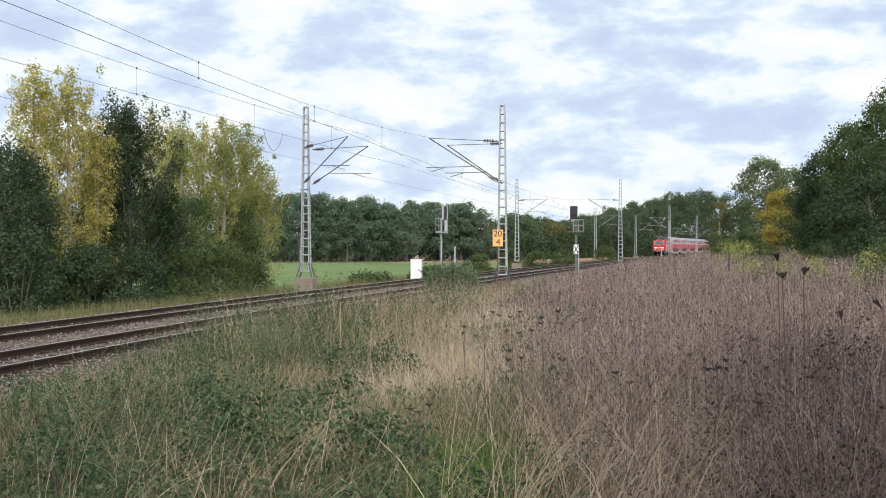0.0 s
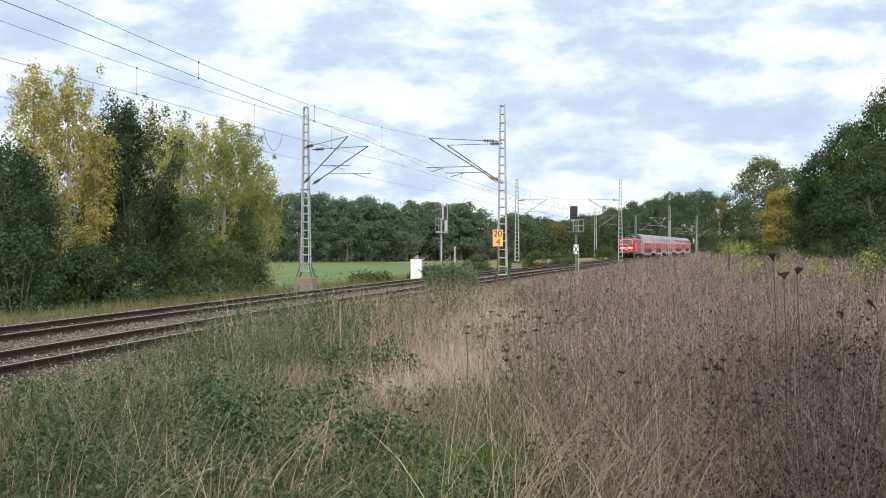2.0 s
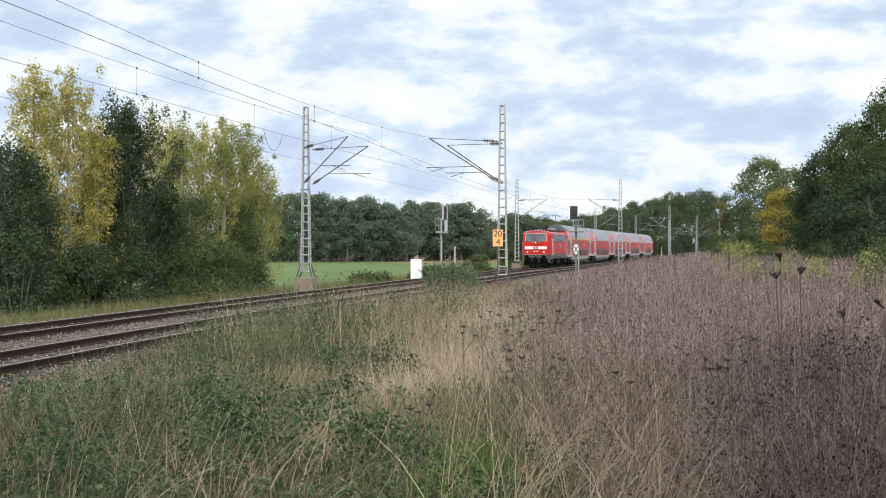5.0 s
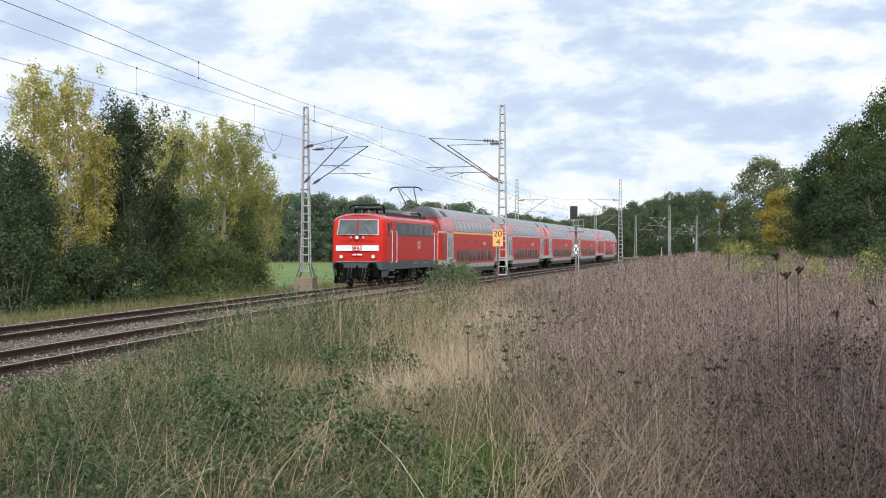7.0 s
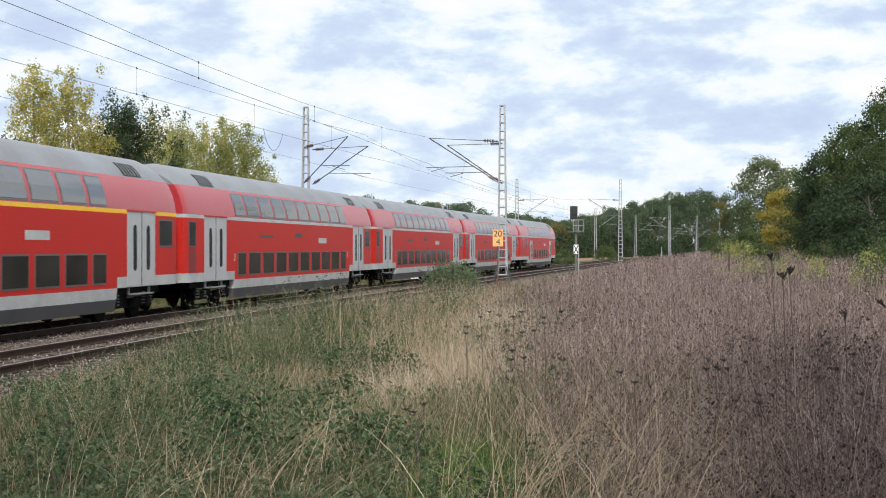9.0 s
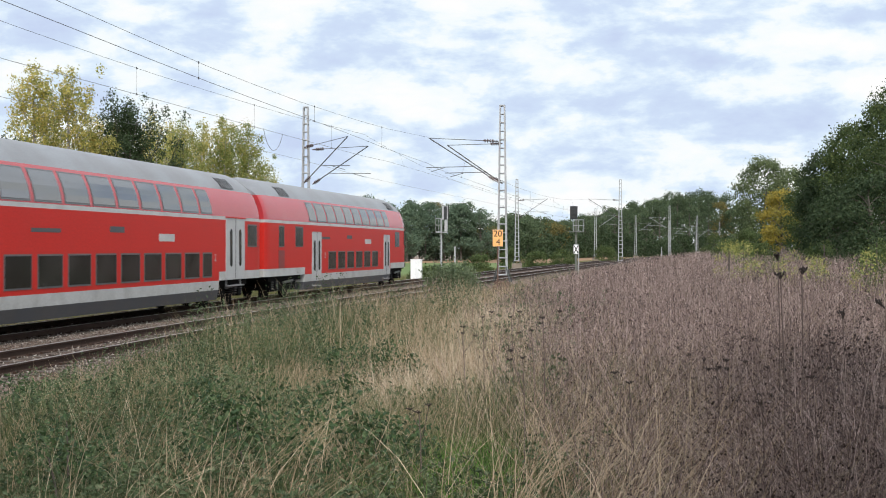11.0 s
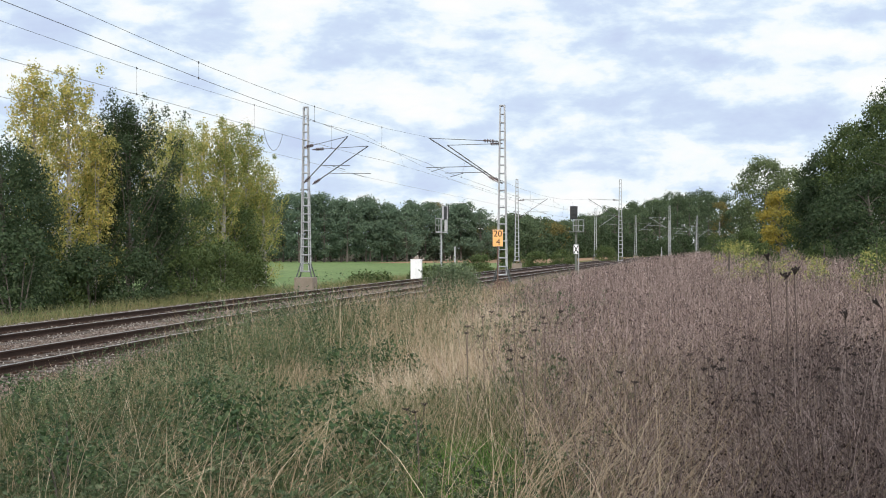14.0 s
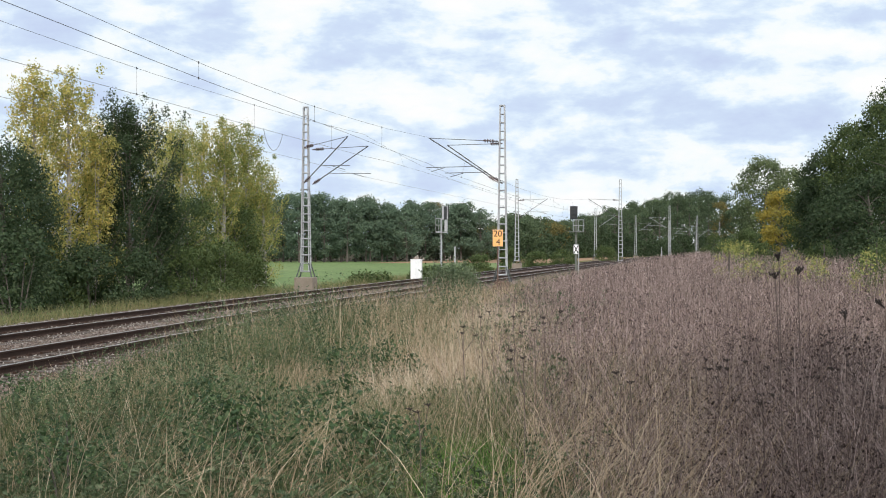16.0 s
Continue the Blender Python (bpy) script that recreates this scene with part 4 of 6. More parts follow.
        for y0, y1 in ((-1.09, -0.035), (0.035, 1.09)):
            w = plate("windscreen", y0 * 1.01, y1 * 1.01, 2.64, 3.44, STRIPE_WHITE, 0.012, inset=0.05)
            plate("windscreen_pane", y0 * 0.96 - 0.0, y1 * 0.96, 2.67, 3.41, SCREEN, 0.024, w, inset=0.05)
            ym = (y0 + y1) / 2
            part("wiper", tube(B(), f(ym * 1.3, 2.62, 0.05), f(ym * 0.7, 3.0, 0.05), 0.014, 6), RUBBER, w)
            plate("front_band", y0 * 1.03 if abs(y0) > 0.5 else -0.24 + 0.48 * (y0 > 0), y1 * 1.03 if abs(y1) > 0.5 else -0.24 + 0.48 * (y0 > 0), 1.83, 2.12, WHITE_PAINT, 0.010, label="white warning band")
        plate("badge", -0.20, 0.20, 1.85, 2.11, WHITE_PAINT, 0.020)
        plate("badge_border", -0.185, 0.185, 1.86, 2.10, RED, 0.023)
        plate("badge_field", -0.16, 0.16, 1.88, 2.08, WHITE_PAINT, 0.026)
        for ya, yb in ((-0.12, -0.02), (0.03, 0.13)):
            plate("badge_mark", ya, yb, 1.91, 2.05, RED, 0.029)
        plate("number_bar", -0.26, -0.02, 1.60, 1.68, WHITE_PAINT, 0.016)
        plate("number_bar", 0.03, 0.22, 1.60, 1.68, WHITE_PAINT, 0.016)
        for y in (-0.84, 0.84):
            h = part("headlamp", tube(B(), f(y, 1.54, -0.05), f(y, 1.54, 0.05), 0.115, 18), FRAME_GREY, car, "round headlamp")
            part("headlamp_glass", tube(B(), f(y, 1.54, 0.045), f(y, 1.54, 0.062), 0.085, 18), LAMP_LIT if d > 0 else SCREEN, h)
        h = part("top_headlamp", tube(B(), f(0, 2.52, -0.05), f(0, 2.52, 0.06), 0.115, 18), FRAME_GREY, car)
        part("headlamp_glass", tube(B(), f(0, 2.52, 0.055), f(0, 2.52, 0.072), 0.085, 18), LAMP_LIT if d > 0 else SCREEN, h)
        for y in (-0.33, 0.33):
            part("cable_socket", box(B(), f(0, 2.5)[0] - 0.06, f(0, 2.5)[0] + 0.06, y - 0.04, y + 0.04, 2.46, 2.58, 0.01), STRIPE_WHITE, car)
        for y in (-0.6, 0.6):
            part("grab_rail", tube(B(), f(y - 0.28, 2.40, 0.05), f(y + 0.28, 2.40, 0.05), 0.016, 6), RED, car)
        part("buffer_beam", box(B(), x - 0.02 if d > 0 else x - 0.25, x + 0.25 if d > 0 else x + 0.02, -1.12, 1.12, 0.50, 0.98, 0.03), BLACK_IRON, car)
        for y in (-0.875, 0.875):
            xo = 0.0 if d > 0 else ln
            bm = tube(B(), (xo + d * 0.1, y, 1.05), (x, y, 1.05), 0.10, 14)
            tube(bm, (xo + d * 0.1, y, 1.05), (xo + d * 0.15, y, 1.05), 0.20, 20)
            tube(bm, (x - d * 0.1, y, 1.05), (x, y, 1.05), 0.16, 14)
            part("buffer", bm, BLACK_IRON, car)
        bm = box(B(), x - 0.1, x + 0.1, -0.05, 0.05, 0.7, 1.1, 0.02)
        tube(bm, (x - d * 0.12, 0, 0.75), (x - d * 0.12, 0, 1.0), 0.05, 8)
        part("coupling", bm, BLACK_IRON, car)
        for y in (-0.45, -0.3, 0.3, 0.45):
            bm = B()
            pts = [(x, y, 0.95), (x - d * 0.16, y, 0.75), (x - d * 0.12, y + 0.05, 0.5), (x + d * 0.1, y, 0.42)]
            for a, b in zip(pts, pts[1:]):
                tube(bm, a, b, 0.03, 6)
            part("brake_hose", bm, RUBBER, car)
        bm = slab(B(), [(x + d * 0.1, -1.25, 0.16), (x + d * 0.1, 1.25, 0.16), (x + d * 0.22, 1.25, 0.55), (x + d * 0.22, -1.25, 0.55)], 0.05)
        part("rail_guard", bm, BLACK_IRON, car)
        # added black block that stands for the shade behind the buffers
        part("shade_filler", box(B(), x + d * 0.1, x + d * 0.9, -1.05, 1.05, 0.2, 0.9, 0.04), BLACK_IRON, car)
        bm = tube(B(), (x - d * 0.04, -1.1, 1.27), (x - d * 0.04, 1.1, 1.27), 0.03, 6)
        part("step_rail", bm, STEEL, car)
    # roof gear
    for y in (-0.95, 0.95):
        bm = box(B(), 2.6, 14.2, y - 0.03, y + 0.03, 3.66, 3.74)
        part("roof_walkway_rail", bm, STEEL, car)
    for k in range(22):
        x = 2.9 + 0.5 * k
        for y in (-1.05, 1.05):
            part("roof_insulator", tube(tube(B(), (x, y, 3.62), (x, y, 3.84), 0.035, 8), (x, y, 3.74), (x, y, 3.79), 0.07, 8), INSUL, car)
    part("roof_hatch", box(B(), 5.6, 8.0, -0.7, 0.7, 3.74, 3.98, 0.08), DARK_GREY, car)
    part("roof_hatch", box(B(), 8.3, 10.0, -0.6, 0.6, 3.74, 3.92, 0.08), DARK_GREY, car)
    # raised air-intake hood with louvres
    g = part("intake_hood", sweep([(0.92, 3.68), (0.72, 4.08), (0.0, 4.10)], [10.05, 10.35, 11.9, 12.2], True), STEEL, car, "pale metal intake hood", smooth=False)
    for sd in (-1, 1):
        for k in range(4):
            part("hood_louvre", slab(B(), [(10.3, sd * (0.925 - 0.043 * k), 3.72 + 0.085 * k), (11.95, sd * (0.925 - 0.043 * k), 3.72 + 0.085 * k), (11.95, sd * (0.905 - 0.043 * k), 3.765 + 0.085 * k), (10.3, sd * (0.905 - 0.043 * k), 3.765 + 0.085 * k)], 0.02), BLACK_IRON, g)
    bm = B()
    for y in (-0.35, 0.0, 0.35):
        tube(bm, (3.0, y, 4.05), (14.0, y, 4.05), 0.025, 6)
        for x in (3.2, 5.2, 8.2, 11.2, 13.4):
            tube(bm, (x, y, 3.75), (x, y, 4.05), 0.045, 8)
    part("roof_busbar", bm, STEEL, car)

    def pantograph(x, d, raised):
        """d: the way the knee points along the roof."""
        base = box(B(), x - 0.9, x + 0.9, -0.62, -0.54, 3.98, 4.06)
        for y0, y1 in ((0.54, 0.62),):
            box(base, x - 0.9, x + 0.9, y0, y1, 3.98, 4.06)
        for xx in (x - 0.85, x + 0.85):
            box(base, xx - 0.05, xx + 0.05, -0.6, 0.6, 3.98, 4.06)
            for y in (-0.58, 0.58):
                tube(base, (xx, y, 3.7), (xx, y, 4.0), 0.06, 8)
        p = part("pantograph", base, BLACK_IRON, car, "raised pantograph" if raised else "lowered pantograph")
        knee = Vector((x + d * (1.35 if raised else 1.5), 0, 4.52 if raised else 4.15))
        foot = Vector((x - d * 0.5, 0, 4.08))
        head_z = 5.60 if raised else 4.24
        head = Vector((x - d * (0.5 if raised else 0.7), 0, head_z - 0.08))
        bm = B()
        for y in (-0.3, 0.3):
            tube(bm, foot + Vector((0, y * 0.8, 0)), knee + Vector((0, y, 0)), 0.045, 8)
        tube(bm, knee + Vector((0, -0.4, 0)), knee + Vector((0, 0.4, 0)), 0.05, 8)
        part("lower_arm", bm, DARK_GREY, p)
        bm = B()
        for y in (-0.32, 0.32):
            tube(bm, knee + Vector((0, y, 0)), head + Vector((0, y * 1.5, 0)), 0.028, 8)
        tube(bm, knee + Vector((0, -0.32, 0)), head + Vector((0, 0.4, 0)), 0.016, 6)
        part("upper_arm", bm, DARK_GREY, p)
        bm = B()
        for dx in (-0.13, 0.13):
            tube(bm, head + Vector((dx, -0.62, 0.08)), head + Vector((dx, 0.62, 0.08)), 0.03, 8)
            for sy in (-1, 1):
                tube(bm, head + Vector((dx, sy * 0.62, 0.08)), head + Vector((dx, sy * 0.85, 0.02)), 0.025, 8)
                tube(bm, head + Vector((dx, sy * 0.85, 0.02)), head + Vector((dx, sy * 0.97, -0.16)), 0.02, 8)
        for y in (-0.48, 0.48):
            tube(bm, head + Vector((-0.13, y, 0.06)), head + Vector((0.13, y, 0.06)), 0.025, 6)
        part("collector_head", bm, BLACK_IRON, p)
    pantograph(3.5, 1, False)
    pantograph(13.2, 1, True)
    return car


LOCOMOTIVE = locomotive()
FIRST = coach(STRIPE_YELLOW, "red double-deck coach with yellow first-class stripe")
SECOND = coach(STRIPE_WHITE, "red double-deck coach with light grey waist stripe")
THIRD, FOURTH = copy_thing(SECOND, pose(0, 0, 0)), copy_thing(SECOND, pose(0, 0, 0))
DRIVING = coach(STRIPE_WHITE, "red double-deck driving coach with rounded cab end", True)
CARS = [(LOCOMOTIVE, 0.0, 16.75), (FIRST, 16.75, 26.8), (SECOND, 43.55, 26.8), (THIRD, 70.35, 26.8), (FOURTH, 97.15, 26.8), (DRIVING, 123.95, 27.27)]


# ---------------- far field ----------------
_s_f = np.linspace(40, 300, 60)
v_, f_ = along([(q, float(np.interp(q, [-400, -60, -9], [-1.6, -1.1, -0.95])) + 0.03) for q in np.linspace(-300, -10.5, 30)], _s_f)
tagged(mesh_np("crop_field", v_, f_, CROP), "bright green young crop in open field", "field", kind="structure")
v_, f_ = along([(q, float(np.interp(q, [-400, -60, -9], [-1.6, -1.1, -0.95])) + 0.05) for q in np.linspace(-52, -14, 14)], np.linspace(262, 420, 30))
tagged(mesh_np("bare_field", v_, f_, STUBBLE), "brown bare earth strip beyond the crop", "field", kind="structure")

# ---------------- trees and shrubs ----------------
BARK = painted("grey_brown_bark", (0.12, 0.10, 0.085), 0.9, 0.5, 4.0, bump=0.6)
PALE_BARK = painted("pale_grey_bark", (0.36, 0.34, 0.31), 0.85, 0.5, 3.0, dirt_colour=(0.10, 0.09, 0.08), bump=0.5)
YELLOWING = leafy("yellowing_poplar_leaf", [(0.13, 0.165, 0.055), (0.27, 0.29, 0.085), (0.44, 0.41, 0.125), (0.62, 0.51, 0.16), (0.78, 0.55, 0.17)], 0.4, 0.5, 0.5)
GREENGOLD = leafy("green_gold_leaf", [(0.09, 0.14, 0.05), (0.19, 0.25, 0.075), (0.31, 0.33, 0.105), (0.46, 0.40, 0.13), (0.64, 0.48, 0.16)], 0.4, 0.5, 0.5)
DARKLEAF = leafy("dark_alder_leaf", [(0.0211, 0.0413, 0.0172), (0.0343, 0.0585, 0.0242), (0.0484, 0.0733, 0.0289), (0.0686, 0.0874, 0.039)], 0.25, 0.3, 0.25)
OAKLEAF = leafy("oak_leaf", [(0.03, 0.052, 0.018), (0.055, 0.085, 0.028), (0.085, 0.12, 0.038), (0.15, 0.165, 0.05)], 0.35, 0.25, 0.3)
# plantation leaf: paler and bluer, the haze of distance mixed into its colours
HAZED_FARLEAF = leafy("hazed_plantation_leaf", [(0.056, 0.090, 0.062), (0.084, 0.128, 0.084), (0.120, 0.170, 0.104), (0.168, 0.212, 0.120)], 0.4, 0.06, 0.25)
FARGOLD = leafy("far_autumn_leaf", [(0.09, 0.10, 0.04), (0.14, 0.13, 0.045), (0.20, 0.16, 0.05), (0.28, 0.17, 0.05)], 0.3, 0.15)
GOLD = leafy("golden_leaf", [(0.120, 0.144, 0.036), (0.240, 0.216, 0.048), (0.384, 0.300, 0.054), (0.540, 0.384, 0.060)], 0.5, 0.9)
PALEOAK = leafy("pale_oak_leaf", [(0.055, 0.08, 0.036), (0.095, 0.13, 0.055), (0.145, 0.18, 0.08), (0.215, 0.245, 0.12)], 0.3, 0.4, 0.3)
# far wood leaf: a little blue haze mixed into the green
HAZED_WOODLEAF = leafy("hazed_oak_leaf", [(0.040, 0.064, 0.036), (0.064, 0.098, 0.050), (0.095, 0.132, 0.062), (0.140, 0.170, 0.078)], 0.4, 0.06, 0.25)
WILLOW = leafy("willow_leaf", [(0.06, 0.09, 0.045), (0.10, 0.135, 0.07), (0.14, 0.175, 0.095), (0.21, 0.24, 0.14)], 0.3, 0.8)
SHRUBLEAF = leafy("shrub_leaf", [(0.0391, 0.0638, 0.0213), (0.0638, 0.0978, 0.0289), (0.0978, 0.127, 0.0442), (0.137, 0.162, 0.0587)], 0.3, 0.5)


def quads_at(centres, size, rng, flat=0.0, aspect=0.65, facing=None):
    """Small randomly turned leaves, one four-cornered face each with a pointed tip; facing: the way each leaf leans."""
    n = len(centres)
    nrm = rng.normal(size=(n, 3))
    nrm[:, 2] += flat * 2
    if facing is not None:
        nrm = nrm * 0.55 + facing
    nrm /= np.linalg.norm(nrm, axis=1)[:, None]
    t = rng.normal(size=(n, 3))
    u = np.cross(nrm, t)
    u /= np.linalg.norm(u, axis=1)[:, None]
    w = np.cross(nrm, u)
    sz = (size * rng.uniform(0.6, 1.35, n))[:, None]
    fold = nrm * sz * 0.12
    v = np.stack([centres - u * sz * 0.5, centres + w * sz * aspect * 0.5 + fold - u * sz * 0.05, centres + u * sz * 0.5, centres - w * sz * aspect * 0.5 + fold - u * sz * 0.05], 1)
    return v.reshape(-1, 3), (np.arange(n) * 4)[:, None] + np.arange(4)[None]


def limb(bm, pts, r0, r1, n=6):
    for i, (a, b) in enumerate(zip(pts, pts[1:])):
        f0, f1 = i / (len(pts) - 1), (i + 1) / (len(pts) - 1)
        tube(bm, a, b, r0 + (r1 - r0) * f0, n, r0 + (r1 - r0) * f1)
    return bm


def poplar_crown(rng, height, width, base, clumps, leaves, spread_):
    """Steep limbs that each carry a spray of small clumps; sky shows between the sprays."""
    count = max(12, clumps // 5)
    limbs, centres, radii = [], [], []
    for i in range(count):
        z0 = base * 0.6 + (height * 0.84 - base * 0.6) * ((i + rng.random()) / count) ** 0.9
        h = (z0 - base * 0.6) / (height - base * 0.6)
        reach = width / 2 * float(np.interp(h, [0, 0.12, 0.4, 0.65, 0.85, 1], [0.75, 1.0, 1.05, 0.80, 0.40, 0.15])) * rng.uniform(0.65, 1.25)
        rise = min(reach * rng.uniform(0.8, 1.9) + 0.3, height - z0)
        a = i * 2.4 + rng.uniform(-0.5, 0.5)
        path = [np.array((reach * f ** 0.85 * math.cos(a), reach * f ** 0.85 * math.sin(a), z0 + rise * f ** 1.25)) for f in (0.0, 0.35, 0.7, 1.0)]
        limbs.append(path)
        for f in np.linspace(0.3, 1.06, 5):
            c = np.array((reach * f ** 0.85 * math.cos(a), reach * f ** 0.85 * math.sin(a), z0 + rise * f ** 1.25))
            centres.append(c + rng.normal(size=3) * 0.42 * spread_)
            radii.append(spread_ * (1.2 - 0.5 * f) * rng.uniform(0.6, 1.35))
    for f in np.linspace(0.5, 0.985, count):
        centres.append(np.array((*rng.normal(size=2) * 0.3 * width * (1.06 - f), height * f)))
        radii.append(spread_ * rng.uniform(0.6, 1.1))
    c, r = np.array(centres), np.array(radii)
    k = rng.choice(len(c), leaves, p=r ** 1.6 / (r ** 1.6).sum())
    d = rng.normal(size=(leaves, 3)) + np.array([0, 0, 0.35])
    d /= np.linalg.norm(d, axis=1)[:, None]
    p = c[k] + d * (np.where(rng.random(leaves) < 0.7, rng.uniform(0.6, 1.25, leaves), rng.uniform(0.1, 1.9, leaves)) * r[k])[:, None] * np.array([1.0, 1.0, 1.15])
    p[:, 2] = np.maximum(p[:, 2], base * 0.5 + 0.2 * rng.random(leaves))
    return c, p, d, limbs


def crown_points(rng, height, width, base, clumps, leaves, form, spread_):
    """Clump centres, leaf places, the way the leaves face, and the limbs of a crown, in the tree's own space."""
    if form == "poplar":
        return poplar_crown(rng, height, width, base, clumps, leaves, spread_)
    h = rng.uniform(0, 1, clumps) ** (0.85 if form != "bush" else 1.1)
    lobe = rng.uniform(0.72, 1.15, 7)
    ang = rng.uniform(0, 2 * math.pi, clumps)
    if form == "round":
        prof = np.interp(h, [0, 0.1, 0.35, 0.65, 0.88, 1], [0.6, 0.9, 1.0, 0.92, 0.62, 0.15])
    else:
        prof = np.interp(h, [0, 0.3, 0.6, 0.85, 1], [1.0, 1.0, 0.85, 0.55, 0.15])
    r = width / 2 * prof * np.sqrt(rng.uniform(0.3, 1, clumps)) * lobe[((ang / (2 * math.pi) * 7).astype(int) + (h * 5).astype(int)) % 7]
    c = np.stack([r * np.cos(ang), r * np.sin(ang), base + h * (height - base)], 1)
    sizes = rng.uniform(0.5, 1.5, clumps)
    k = rng.choice(clumps, leaves, p=sizes ** 2 / (sizes ** 2).sum())
    # each clump is a tuft whose leaves lie on its upper and outer side
    out = np.stack([np.cos(ang), np.sin(ang), np.full(clumps, 0.75)], 1)[k]
    d = rng.normal(size=(leaves, 3)) + 0.75 * out
    d /= np.linalg.norm(d, axis=1)[:, None]
    deep = np.where(rng.random(leaves) < 0.7, rng.uniform(0.62, 1.18, leaves), rng.uniform(0.1, 1.6, leaves))
    p = c[k] + d * (deep * 1.5 * spread_ * sizes[k])[:, None] * np.array([1, 1, 0.72])
    p[:, 2] = np.maximum(p[:, 2], base * 0.6 + 0.1 * rng.random(leaves))
    return c, p, d, []


def tree(x, y, top, width, base, leaf, bark, label, form="poplar", leaves=6000, clumps=70, size=0.2, spread_=0.5, seed=1, group="", name="tree", trunk=0.2, category="tree"):
    """top: height of the crown's top over the datum; base: height of the lowest leaves over the ground."""
    rng = np.random.default_rng(seed)
    gz = float(ground_z(x, y))
    height = top - gz
    t = tagged(new(name), label, category, group)
    t.matrix_basis = pose(x, y, gz)
    c, p, facing, limbs = crown_points(rng, height, width, base, clumps, leaves, form, spread_)
    bm = B()
    if form != "bush":
        lean = rng.normal(size=2) * 0.25
        axis = [Vector((lean[0] * f * f, lean[1] * f * f, -0.3 + f * (height * 0.9 + 0.3))) for f in np.linspace(0, 1, 7)]
        limb(bm, axis, trunk, 0.03, 8)
        for path in limbs:
            f = min(0.93, path[0][2] / (height * 0.9))
            limb(bm, [Vector(q) for q in path], trunk * 0.22 * (1 - f) + 0.016, 0.008, 4)
        for i in range(0, 0 if limbs else min(clumps, 22)):
            e = Vector(c[i])
            zr = max(base * 0.6, e.z - e.xy.length * 0.55)
            f = min(0.93, zr / (height * 0.9))
            root = Vector((lean[0] * f * f, lean[1] * f * f, zr))
            mid = root.lerp(e, 0.5) + Vector((0, 0, 0.08 * (e - root).length))
            limb(bm, [root, mid, e], trunk * 0.32 * (1 - f) + 0.025, 0.012, 5)
    else:
        for i in range(5):
            e = Vector(c[i])
            root = Vector((e.x * 0.25, e.y * 0.25, -0.1))
            part("stem", limb(B(), [root, root.lerp(e, 0.5) + Vector((0, 0, 0.1 * min(1, height))), e], 0.035 * min(1, height / 2), 0.01 * min(1, height / 2), 5), bark, t)
    if form != "bush":
        part("trunk", bm, bark, t)
    v, f = quads_at(p, size, rng, facing=facing)
    mesh_np("crown", v, f, leaf, t)
    return t


def px_x(column, depth):
    """Plan x of something that stands in the given direction; 1000 columns to 0.408 radians of tangent."""
    return (column - 784) / 2450 * depth


